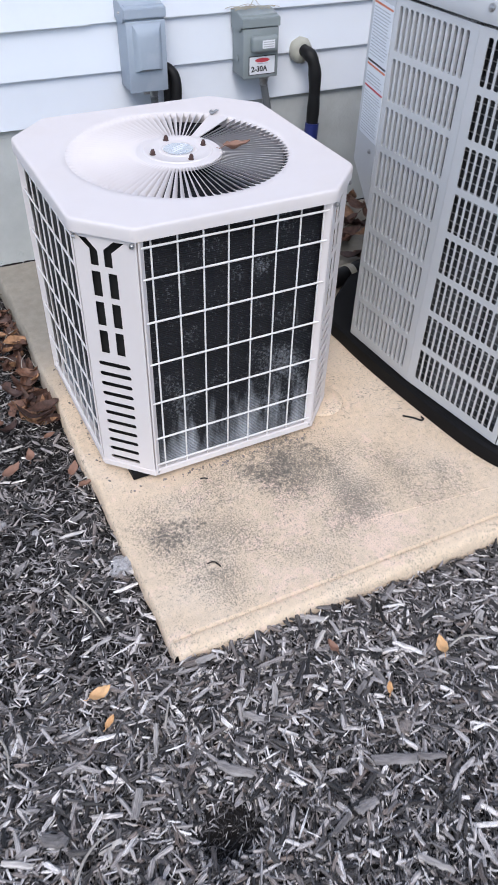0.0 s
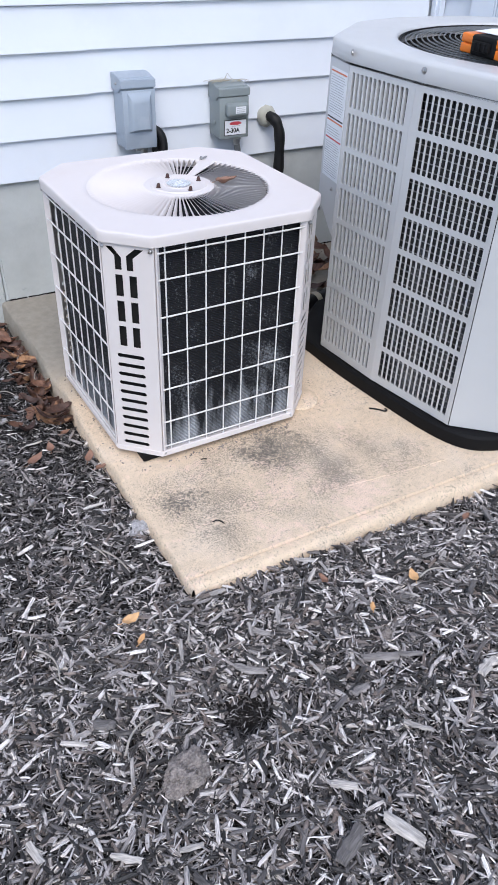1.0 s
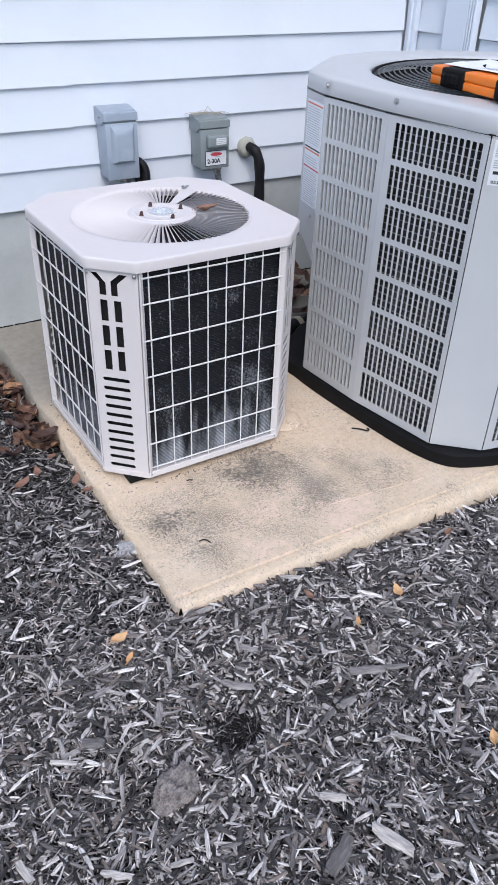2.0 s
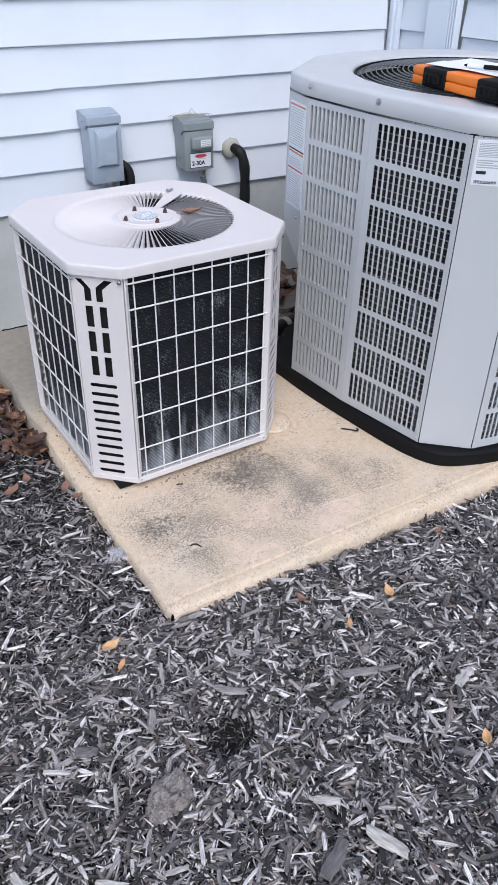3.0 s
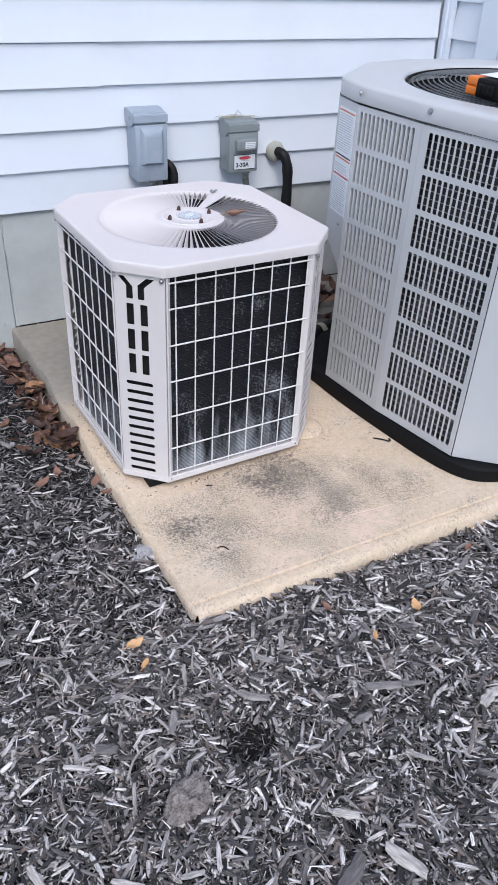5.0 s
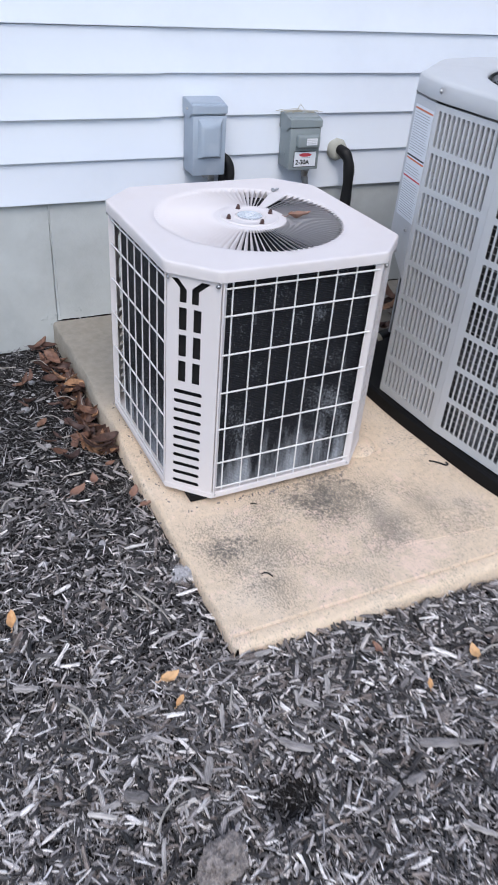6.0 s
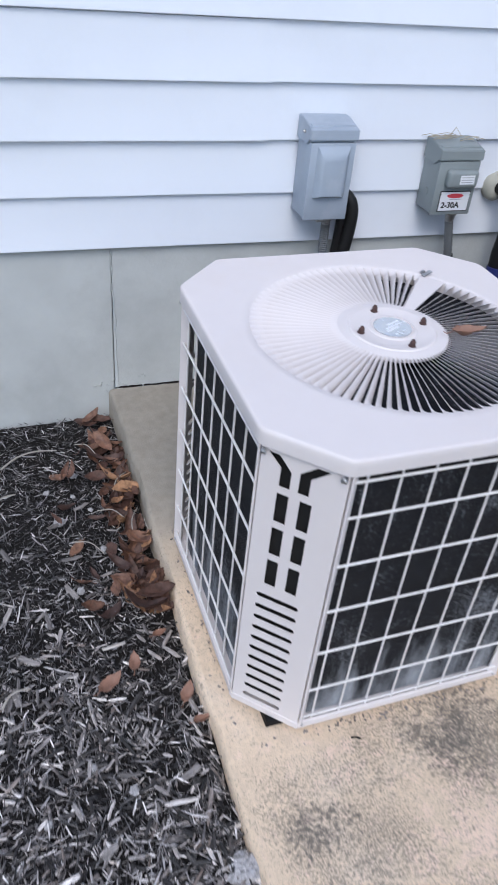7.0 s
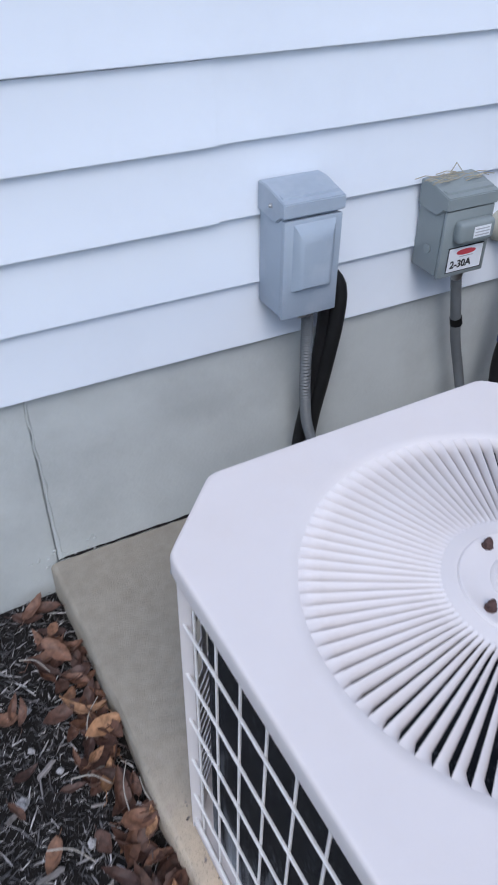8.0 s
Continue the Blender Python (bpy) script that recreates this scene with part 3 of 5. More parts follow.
def make_small_condenser():
    u = thing("air_conditioner", pose(0.635, 1.547, slab_z(1.547), 0.9, 0, YAW1), "off-white square condenser unit with wire guards and dusty coil", "air conditioner", "outdoor units")
    pts = octagon(H1, C1)
    # coil and dark inside
    inner = octagon(H1 - 0.016, C1 - 0.006)
    inner[5], inner[6] = (-H1 + C1 + 0.06, H1 - 0.016), (-H1 + 0.016, H1 - C1 - 0.036)
    part("coil", loft([[(x, y, z) for x, y in inner] for z in (0.034, 0.594)]), M_COIL1, u, "black finned coil with pale dust")
    # base pan
    part("base_pan", loft([[(x * k, y * k, z) for x, y in pts] for z, k in ((0.019, 0.985), (0.021, 1.004), (0.0345, 1.004), (0.0365, 0.99), (0.032, 0.975))]), M_WHITE, u)
    for sx, sy in ((-1, -1), (1, -1), (1, 1), (-1, 1)):
        part("foot", box((sx * 0.19 - 0.006, sy * (0.20 if sx * sy < 0 else 0.242), 0.0105), (0.10, 0.045, 0.021), 0.003), M_BLACK, u, "black rubber foot strip")
    # corner panels with stamped openings
    side = H1 * 2 - 2 * C1
    cw = C1 * math.sqrt(2)
    holes = []
    for k in range(11):
        holes.append(slot(-0.008, 0.050 + k * 0.0257, 0.070, 0.0105, 0.005))
    for k in range(4):
        z = 0.334 + k * 0.0645
        top = z + 0.053
        if k == 3:
            holes.append([(-0.032, z + 0.0), (-0.016, z), (-0.016, z + 0.030), (-0.036, top), (-0.052, top), (-0.032, z + 0.032)])
            holes.append([(-0.004, z), (0.012, z), (0.012, z + 0.030), (0.038, top), (0.018, top), (-0.004, z + 0.034)])
        else:
            holes.append(rect(-0.033, z, -0.015, top))
            holes.append(rect(0.001, z, 0.019, top))
    for k in (7, 1, 3, 5):
        a, b = pts[k], pts[(k + 1) % 8]
        p = part("corner_panel", plate(rect(-cw / 2, 0.021, cw / 2, TOP1), holes, 0.0016), M_WHITE, u, "off-white corner panel with stamped openings", at=on_face(a, b, 0, 0.0))
        # added black sheet gives the openings the shade inside the unit
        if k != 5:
            part("shade_backing", box((0, 0.0175, 0.30), (cw - 0.03, 0.002, 0.55)), M_DARK, p)
        for sx in (-1, 1):
            part("flange", box((sx * (cw / 2 + 0.006 * 0.7), 0.0085, 0.308), (0.004, 0.016, 0.57), 0.001, 1, pose(0, 0, 0)), M_WHITE, p)
    # wire guards on the four sides
    for k in (0, 2, 4, 6):
        a, b = pts[k], pts[k + 1]
        at = on_face(a, b, 0, -0.003)
        g = part("guard_flange", box((side / 2 - 0.0055, 0.006, 0.311), (0.013, 0.006, 0.578), 0.0015, 2), M_WHITE, u, at=at)
        part("guard_flange", box((0.0055 - side / 2, 0.006, 0.311), (0.013, 0.006, 0.578), 0.0015, 2), M_WHITE, u, at=at)
        n = 8
        for i in range(n):
            x = -0.174 + 0.0512 * i
            part("wire", tube([(x, 0.001, 0.034), (x, 0.001, 0.588)], 0.0019, 6), M_WIRE, g)
        for z in (0.574, 0.511, 0.418, 0.321, 0.222, 0.125, 0.050):
            part("wire", tube([(-side / 2 + 0.004, -0.0022, z), (side / 2 - 0.004, -0.0022, z)], 0.0022, 6), M_WIRE, g)
        for sx in (-1, 1):
            screw(g, pose(sx * (side / 2 + 0.008), -0.002, TOP1 - 0.012, 90))
            screw(g, pose(sx * (side / 2 - 0.008), -0.001, 0.030, 90), 0.0035)
    make_top_cover(u)


R_FAN, R_HUB = 0.229, 0.088


def make_top_cover(u):
    n = 256
    angles = [2 * math.pi * i / n for i in range(n)]
    o = resample(octagon(0.2975, 0.092), angles)
    sm = []
    for i in range(n):
        q = [o[(i + k) % n] for k in (-1, 0, 1)]
        sm.append(tuple(0.15 * q[0][c] + 0.7 * q[1][c] + 0.15 * q[2][c] for c in (0, 1)))

    def lp(k, z):
        return [(x * k, y * k, z) for x, y in sm]
    loops = [lp(0.985, TOP1 - 0.003), lp(1.0, TOP1 - 0.003), lp(1.001, TOP1 + 0.010), lp(1.000, TOP1 + 0.0175), lp(0.9975, TOP1 + 0.0205), lp(0.993, TOP1 + 0.0224), lp(0.986, TOP1 + 0.0230), lp(0.975, TOP1 + 0.0230),
             ring(R_FAN + 0.014, TOP1 + 0.0230, n), ring(R_FAN + 0.001, TOP1 + 0.0230, n), ring(R_FAN - 0.0005, TOP1 + 0.0215, n), ring(R_FAN - 0.0005, TOP1 + 0.002, n)]
    cover = part("top_cover", loft(loops, False, False), M_WHITE, u, "off-white pressed steel top cover", smooth=50)
    # shroud and added floor near-black: the shade under the slats is in the colour
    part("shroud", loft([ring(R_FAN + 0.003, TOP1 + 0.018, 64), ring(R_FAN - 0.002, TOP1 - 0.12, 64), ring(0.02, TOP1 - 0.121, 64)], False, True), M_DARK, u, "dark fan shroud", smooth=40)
    # hub
    prof = [(R_HUB + 0.003, 0.016), (R_HUB + 0.002, 0.0218), (R_HUB - 0.002, 0.0232), (0.072, 0.0238), (0.070, 0.0258), (0.066, 0.0260), (0.064, 0.0248), (0.040, 0.0250), (0.0385, 0.0264), (0.035, 0.0266), (0.034, 0.0252), (0.001, 0.0252)]
    part("hub", loft([ring(r, TOP1 + z, 48) for r, z in prof], True, True), M_WHITE, cover, "round embossed hub plate", smooth=40)
    part("badge", loft([ring(0.031, TOP1 + 0.0256, 32), ring(0.031, TOP1 + 0.0275, 32), ring(0.0295, TOP1 + 0.0282, 32)]), M_SILVER, cover, "round silver badge")
    for k in range(3):
        part("badge_bar", box((0, 0, 0), (0.034 - 0.006 * abs(k - 1), 0.0035, 0.0006)), M_LABEL, cover, at=pose((k - 1) * 0.004, (k - 1) * 0.009, TOP1 + 0.0286, 0, 0, 25))
    for k in range(4):
        a = radians(4 + 90 * k)
        bm = lathe([(0.0075, 0.0), (0.0075, 0.0018), (0.0056, 0.0022), (0.0056, 0.0085), (0.0042, 0.0098), (0.0032, 0.013), (0.0015, 0.0134)], 8)
        part("bolt", bm, M_RUST, cover, "rusty mounting bolt", smooth=40, at=pose(0.058 * math.cos(a), 0.058 * math.sin(a), TOP1 + 0.0245, 4 * (k - 1), 5, 30 * k) @ Matrix.Diagonal((0.85, 0.85, 0.85, 1)))
    # radial pressed slats, each tilted about its own length
    count = 92
    nu, nv = 18, 5
    bm = bmesh.new()
    grid = []
    for i in range(nu + 1):
        s = i / nu
        r = R_HUB - 0.001 + (R_FAN - R_HUB + 0.0015) * s
        pitch = 2 * math.pi * r / count
        ease = min(1.0, s / 0.08, (1 - s) / 0.10)
        ease = ease * ease * (3 - 2 * ease)
        tilt = radians(2 + 47 * ease)
        w = pitch * (0.99 - 0.10 * ease)
        row = []
        for j in range(nv + 1):
            v = j / nv
            bow = 0.07 * w * ease * (1 - 4 * (v - 0.5) ** 2)
            row.append(bm.verts.new((r, -pitch / 2 + v * w * math.cos(tilt) + bow * math.sin(tilt) * 0.4, bow * math.cos(tilt) - v * w * math.sin(tilt))))
        grid.append(row)
    for a, b in zip(grid, grid[1:]):
        for j in range(nv):
            bm.faces.new((a[j], b[j], b[j + 1], a[j + 1]))
    r = bmesh.ops.extrude_face_region(bm, geom=list(bm.faces))
    bmesh.ops.translate(bm, vec=(0, 0, -0.0009), verts=[v for v in r["geom"] if isinstance(v, bmesh.types.BMVert)])
    bmesh.ops.recalc_face_normals(bm, faces=bm.faces)
    me = finish("slat", bm, M_WHITE, 50)
    for i in range(count):
        a = 360 * i / count
        if abs((a - 42 - YAW1 + 180) % 360 - 180) < 5.8:
            continue
        s = new("slat", me)
        s.parent = cover
        s.matrix_basis = pose(0, 0, 0, 0, 0, a) @ pose(0, 0, TOP1 + 0.0229)
    a0, a1 = radians(42 + YAW1 - 5.7), radians(42 + YAW1 + 5.7)
    arc = [(r * math.cos(a), r * math.sin(a)) for r, a in [(R_HUB, a0)] + [(R_FAN + 0.003, a0 + (a1 - a0) * k / 6) for k in range(7)] + [(R_HUB, a1)]]
    part("blank_spoke", loft([[(x, y, TOP1 + 0.0205) for x, y in arc], [(x, y, TOP1 + 0.0228) for x, y in arc]]), M_WHITE, cover, "flat blank spoke between the slats")
    part("clip", box((0, 0, 0), (0.022, 0.008, 0.003), 0.001), M_STEEL, cover, "small bent metal clip", at=pose((R_FAN + 0.006) * math.cos(radians(47)), (R_FAN + 0.006) * math.sin(radians(47)), TOP1 + 0.0275, 0, -12, 20))
    screw(cover, pose((R_FAN + 0.010) * math.cos(radians(49)), (R_FAN + 0.010) * math.sin(radians(49)), TOP1 + 0.025))


# ---------------------------------------------------------------- larger grey condenser
O2 = (1.562, 1.388)
PLAN2 = [(-0.366, -0.378), (-0.255, -0.475), (0.0, -0.525), (0.26, -0.50), (0.40, -0.40), (0.47, -0.10), (0.47, 0.18), (0.40, 0.39), (0.22, 0.50), (-0.02, 0.52), (-0.205, 0.475), (-0.418, 0.28), (-0.44, 0.161), (-0.419, -0.086)]
LID2 = 0.873


def make_large_condenser():
    u = thing("air_conditioner", pose(O2[0], O2[1], slab_z(O2[1]), 1.43), "tall grey condenser unit with slotted panels on black base", "air conditioner", "outdoor units")
    n = len(PLAN2)

    def lp(k, z):
        return [(x * k, y * k, z) for x, y in PLAN2]
    wrap = smooth_path([PLAN2[-1] + (0,)] + [q + (0,) for q in PLAN2] + [PLAN2[0] + (0,), PLAN2[1] + (0,)], 6)[6:-7]

    def rounded(k, z):
        return [(q.x * k, q.y * k, z) for q in wrap]
    part("base_pan", loft([rounded(1.03, 0.0), rounded(1.035, 0.006), rounded(1.03, 0.036), rounded(1.015, 0.042), rounded(0.95, 0.043)]), M_BLACK, u, "black plastic base pan", smooth=30)
    core = [(x * 0.93, y * 0.93) for x, y in PLAN2]
    core[11] = (-0.31, 0.22)
    coil = part("coil", loft([[(x, y, z) for x, y in core] for z in (0.043, LID2)]), M_COIL2, u, "dark spiny coil wound with thin tubes")
    turn = [(x * 1.012, y * 1.012) for x, y in core]
    for q in range(42):
        z = 0.056 + 0.0193 * q
        part("coil_tube", tube([(x, y, z + 0.0012 * noise.noise((x * 9, y * 9, q))) for x, y in turn + turn[:1]], 0.0015, 5), M_TUBE, coil, smooth=60)
    z0, z1 = 0.046, LID2 - 0.0015
    for i in range(n):
        a, b = PLAN2[i], PLAN2[(i + 1) % n]
        w = dist(a, b)
        m = on_face(a, b)
        full = rect(-w / 2 + (0.0002 if i == 13 else 0.0018), z0, w / 2 - (0.0002 if i == 12 else 0.0018), z1)
        if i == 0:
            p = part("service_panel", plate(full, [], 0.004), M_GREY2, u, "plain grey corner service panel", at=m)
            make_rating_label(p, w, z1)
        elif i in (13, 1):
            p = part("grille_panel", plate(full, vent_holes(8, 15, -w / 2 + 0.022, w / 2 - 0.014, z0 + 0.018, z1 - 0.012, 0.0052, 0.0145, 0.003), 0.0018), M_GREY2, u, "grey stamped grille panel with vertical slots", at=m)
        elif i == 12:
            p = part("grille_panel", plate(full, vent_holes(8, 13, -w / 2 + 0.012, w / 2 - 0.020, z0 + 0.018, z1 - 0.012, 0.0066, 0.014, 0.003), 0.0078), M_GREY2, u, "grey stamped grille panel with vertical slots", at=m)
        elif i == 11:
            p = part("side_panel", plate([(-w / 2, z0 + 0.44), (w / 2, z0 + 0.36), (w / 2, z1), (-w / 2, z1)], [], 0.004), M_GREY2, u, "grey sheet side panel", at=m)
            make_warning_label(p, w, z1)
            screw(p, pose(w / 2 - 0.030, -0.001, z1 - 0.335, 90), 0.004)
        elif i == 10:
            part("side_panel", plate([(-w / 2, z0 + 0.44), (w / 2, z0 + 0.44), (w / 2, z1), (-w / 2, z1)], [], 0.004), M_GREY2, u, "grey sheet side panel", at=m)
        else:
            part("grille_panel", plate(full, vent_holes(8, 12, -w / 2 + 0.02, w / 2 - 0.02, z0 + 0.018, z1 - 0.022, 0.009, 0.022, 0.003), 0.0065), M_GREY2, u, at=m)
    # black ring draws the shaded gap between panels and lid
    part("lid_gap_shade", loft([lp(1.0, LID2 - 0.006), lp(1.0, LID2 + 0.002)]), M_DARK, u, "dark gap under the lid")
    # rounded lid with the fan opening
    k = 160
    ang = [2 * math.pi * i / k for i in range(k)]
    o = resample(PLAN2, ang)
    for _ in range(1):
        o = [tuple(sum(o[(i + d) % k][c] for d in (-1, 0, 1)) / 3 for c in (0, 1)) for i in range(k)]
    cx, cy, R = 0.050, -0.025, 0.385

    def out(d, z):
        return [(x + d * x / math.hypot(x, y), y + d * y / math.hypot(x, y), z) for x, y in o]

    def mixr(f, z):
        return [(x * (1 - f) + f * (cx + R * math.cos(t)), y * (1 - f) + f * (cy + R * math.sin(t)), z) for (x, y), t in zip(o, ang)]
    loops = [out(-0.01, LID2), out(0.003, LID2), out(0.004, LID2 + 0.002), out(0.003, LID2 + 0.036), out(0.0, LID2 + 0.041), out(-0.006, LID2 + 0.045), out(-0.018, LID2 + 0.047),
             mixr(0.55, LID2 + 0.047), mixr(0.85, LID2 + 0.0475), ring(R + 0.006, LID2 + 0.047, k, cx, cy), ring(R + 0.001, LID2 + 0.043, k, cx, cy), ring(R, LID2 + 0.036, k, cx, cy), ring(R, LID2 + 0.015, k, cx, cy)]
    lid = part("lid", loft(loops, False, False), M_GREY2, u, "grey moulded lid with round fan opening", smooth=55)
    # shade under the guard is given to the well as near-black colour
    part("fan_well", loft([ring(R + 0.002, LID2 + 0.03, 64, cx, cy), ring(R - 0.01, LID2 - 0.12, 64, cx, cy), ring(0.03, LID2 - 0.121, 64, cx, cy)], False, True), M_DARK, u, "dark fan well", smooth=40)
    g = part("fan_guard", tube([(cx + (R - 0.006) * math.cos(2 * math.pi * i / 96), cy + (R - 0.006) * math.sin(2 * math.pi * i / 96), LID2 + 0.038) for i in range(97)], 0.004, 6), M_BLACK, u, "black wire fan guard", smooth=60)
    r = R - 0.020
    while r > 0.05:
        zr = LID2 + 0.036 + 0.016 * min(1, 3 * (1 - r / R))
        part("wire_ring", tube([(cx + r * math.cos(2 * math.pi * i / 72), cy + r * math.sin(2 * math.pi * i / 72), zr) for i in range(73)], 0.0019, 5), M_CONDUIT, g, smooth=60)
        r -= 0.0145
    for i in range(8):
        t = radians(20 + 45 * i)
        part("spoke", tube([(cx + (R - 0.004) * math.cos(t), cy + (R - 0.004) * math.sin(t), LID2 + 0.034), (cx + 0.05 * math.cos(t), cy + 0.05 * math.sin(t), LID2 + 0.049)], 0.0025, 6), M_BLACK, g)
    part("fan_hub", loft([ring(0.055, LID2 - 0.09, 24, cx, cy), ring(0.055, LID2 - 0.02, 24, cx, cy), ring(0.045, LID2 - 0.012, 24, cx, cy)]), M_BLACK, u, "black fan motor hub", smooth=40)
    for (x, y) in ((-0.414, -0.105), (-0.444, 0.140), (-0.30, -0.425), (-0.07, -0.52)):
        a = math.degrees(math.atan2(-y, -x))
        rr = math.hypot(x, y)
        screw(lid, pose(x * (1 + 0.004 / rr), y * (1 + 0.004 / rr), LID2 + 0.026) @ pose(0, 0, 0, 0, 0, a + 180) @ pose(0, 0, 0, 0, 90, 0), 0.006)


def bars(parent, x0, x1, z0, z1, n, y, material, ragged=0.25, h=0.5):
    """Lines of print that cannot be read, as thin raised bars."""
    step = (z1 - z0) / n
    bm = bmesh.new()
    for i in range(n):
        e = x1 - (x1 - x0) * ragged * random.random()
        add_box(bm, ((x0 + e) / 2, y, z1 - step * (i + 0.5)), (e - x0, 0.0004, step * h))
    return part("print", bm, material, parent)


def make_rating_label(p, w, z1):
    l = part("rating_label", box((0.0, -0.0006, 0), (0.105, 0.0008, 0.098)), M_LABEL, p, "white rating label with grey print", at=pose(-w / 2 + 0.063, 0, z1 - 0.056))
    bars(l, -0.047, 0.047, 0.012, 0.044, 9, -0.0012, M_INK)
    bars(l, -0.047, 0.020, -0.012, 0.008, 4, -0.0012, M_INK, 0.5)
    part("print", box((-0.034, -0.0012, -0.021), (0.022, 0.0004, 0.007)), M_INK_BLACK, l)
    bm = bmesh.new()
    for i in range(24):
        add_box(bm, (-0.046 + i * 0.0021, -0.0012, -0.042), (0.0007 + 0.0008 * (i * 7 % 3) / 2, 0.0004, 0.007))
    part("print", bm, M_INK_BLACK, l)


def make_warning_label(p, w, z1):
    x = w / 2 - 0.054
    l = part("warning_label", box((0, -0.0006, 0), (0.104, 0.0008, 0.285)), M_LABEL, p, "white warning label with grey print and red rules", at=pose(x, 0, z1 - 0.168))
    bars(l, -0.047, 0.048, 0.028, 0.128, 16, -0.0012, M_INK, 0.15, 0.26)
    bars(l, -0.047, 0.048, -0.030, -0.004, 4, -0.0012, M_INK, 0.2, 0.26)
    bars(l, -0.047, 0.048, -0.136, -0.044, 15, -0.0012, M_INK, 0.15, 0.26)
    for z, mt in ((0.134, M_ORANGE_INK), (0.010, M_ORANGE_INK), (-0.036, M_RED), (0.018, M_INK_BLACK)):
        part("rule", box((0, -0.0012, z), (0.101, 0.0005, 0.004)), mt, l)


# ---------------------------------------------------------------- tool case on the lid
def make_tool_case():
    z = slab_z(O2[1]) + LID2 + 0.048
    u = thing("tool_case", pose(1.378, 1.128, z, 1.43, 0, -1.0), "orange and black plastic tool case lying on the fan guard", "tool case")
    part("lower_shell", box((0, 0, 0.0105), (0.205, 0.345, 0.0205), 0.004, 3), M_ORANGE, u, "orange lower shell", smooth=40)
    part("upper_shell", box((0, 0, 0.0315), (0.205, 0.345, 0.0210), 0.005, 3), M_ORANGE, u, "orange upper shell", smooth=40)
    for y in (-0.092, 0.092):
        b = part("bumper", box((0, y, 0.021), (0.214, 0.082, 0.044), 0.007, 3), M_BLACK, u, "black rubber bumper band", smooth=40)
        for sx in (-1, 1):
            part("latch", box((sx * 0.110, y, 0.021), (0.012, 0.055, 0.022), 0.004, 2), M_BLACK, b, smooth=40)
            for k in (-1, 0, 1):
                part("latch_rib", box((sx * 0.117, y + k * 0.016, 0.021), (0.004, 0.007, 0.017), 0.001, 1), M_BLACK, b)
    top = z + 0.0435
    bm = bmesh.new()
    n = 10
    g = [[bm.verts.new((-0.07 + 0.17 * i / n, -0.17 + 0.33 * j / n, 0.0015 + 0.004 * max(0, noise.noise((i * 0.3, j * 0.25, 2.0))))) for i in range(n + 1)] for j in range(n + 1)]
    for a, b in zip(g, g[1:]):
        for i in range(n):
            bm.faces.new((a[i], a[i + 1], b[i + 1], b[i]))
    r = bmesh.ops.extrude_face_region(bm, geom=list(bm.faces))
    bmesh.ops.translate(bm, vec=(0, 0, 0.0008), verts=[v for v in r["geom"] if isinstance(v, bmesh.types.BMVert)])
    bmesh.ops.recalc_face_normals(bm, faces=bm.faces)
    tagged(part("paper", bm, M_PAPER, smooth=50, at=pose(1.385, 1.128, top, 1.43, 0, 6)), "white paper sheet lying on the tool case", "paper")
    pen = thing("pen", pose(1.36, 1.12, top + 0.010, 0, 0, -72), "black and white ballpoint pen on the paper", "pen")
    part("barrel", tube([(-0.02, 0, 0), (0.065, 0, 0)], 0.0052, 10), M_BLACK, pen, smooth=40)
    part("grip", tube([(-0.062, 0, 0), (-0.02, 0, 0)], 0.0055, 10), M_PAPER, pen, "white pen grip", smooth=40)
    part("tip", tube([(-0.062, 0, 0), (-0.072, 0, 0)], lambda t: 0.0048 - 0.0035 * t, 10), M_BLACK, pen, smooth=40)
    part("pen_clip", box((0.04, 0, 0.0062), (0.04, 0.003, 0.0016), 0.0005, 1), M_STEEL, pen)


# ---------------------------------------------------------------- disconnect boxes and lines on the wall
def disconnect_box(x, z0, w, h, d, material, name_label):
    """Wall box with hinged top cap and front cover; origin at its back, middle bottom."""
    u = thing("disconnect_box", pose(x, WALL_Y + 0.001, z0), name_label, "electrical box", "wall disconnect boxes")
    part("body", box((0, -d * 0.45, h * 0.5), (w - 0.004, d * 0.9, h - 0.004), 0.003), material, u, smooth=40)
    # wedge-shaped rain cap on top
    hw = w / 2 + 0.003
    prof = [(0.0, h - 0.045), (0.0, h + 0.004), (-d * 0.35, h + 0.004), (-d - 0.004, h - 0.010), (-d - 0.005, h - 0.034), (-d + 0.006, h - 0.034), (-d * 0.72, h - 0.050)]
    bm = loft([[(-hw, y, z) for y, z in prof], [(hw, y, z) for y, z in prof]])
    bmesh.ops.bevel(bm, geom=list(bm.edges), offset=0.0018, segments=2, affect="EDGES")
    part("rain_cap", bm, material, u, smooth=40)
    return u


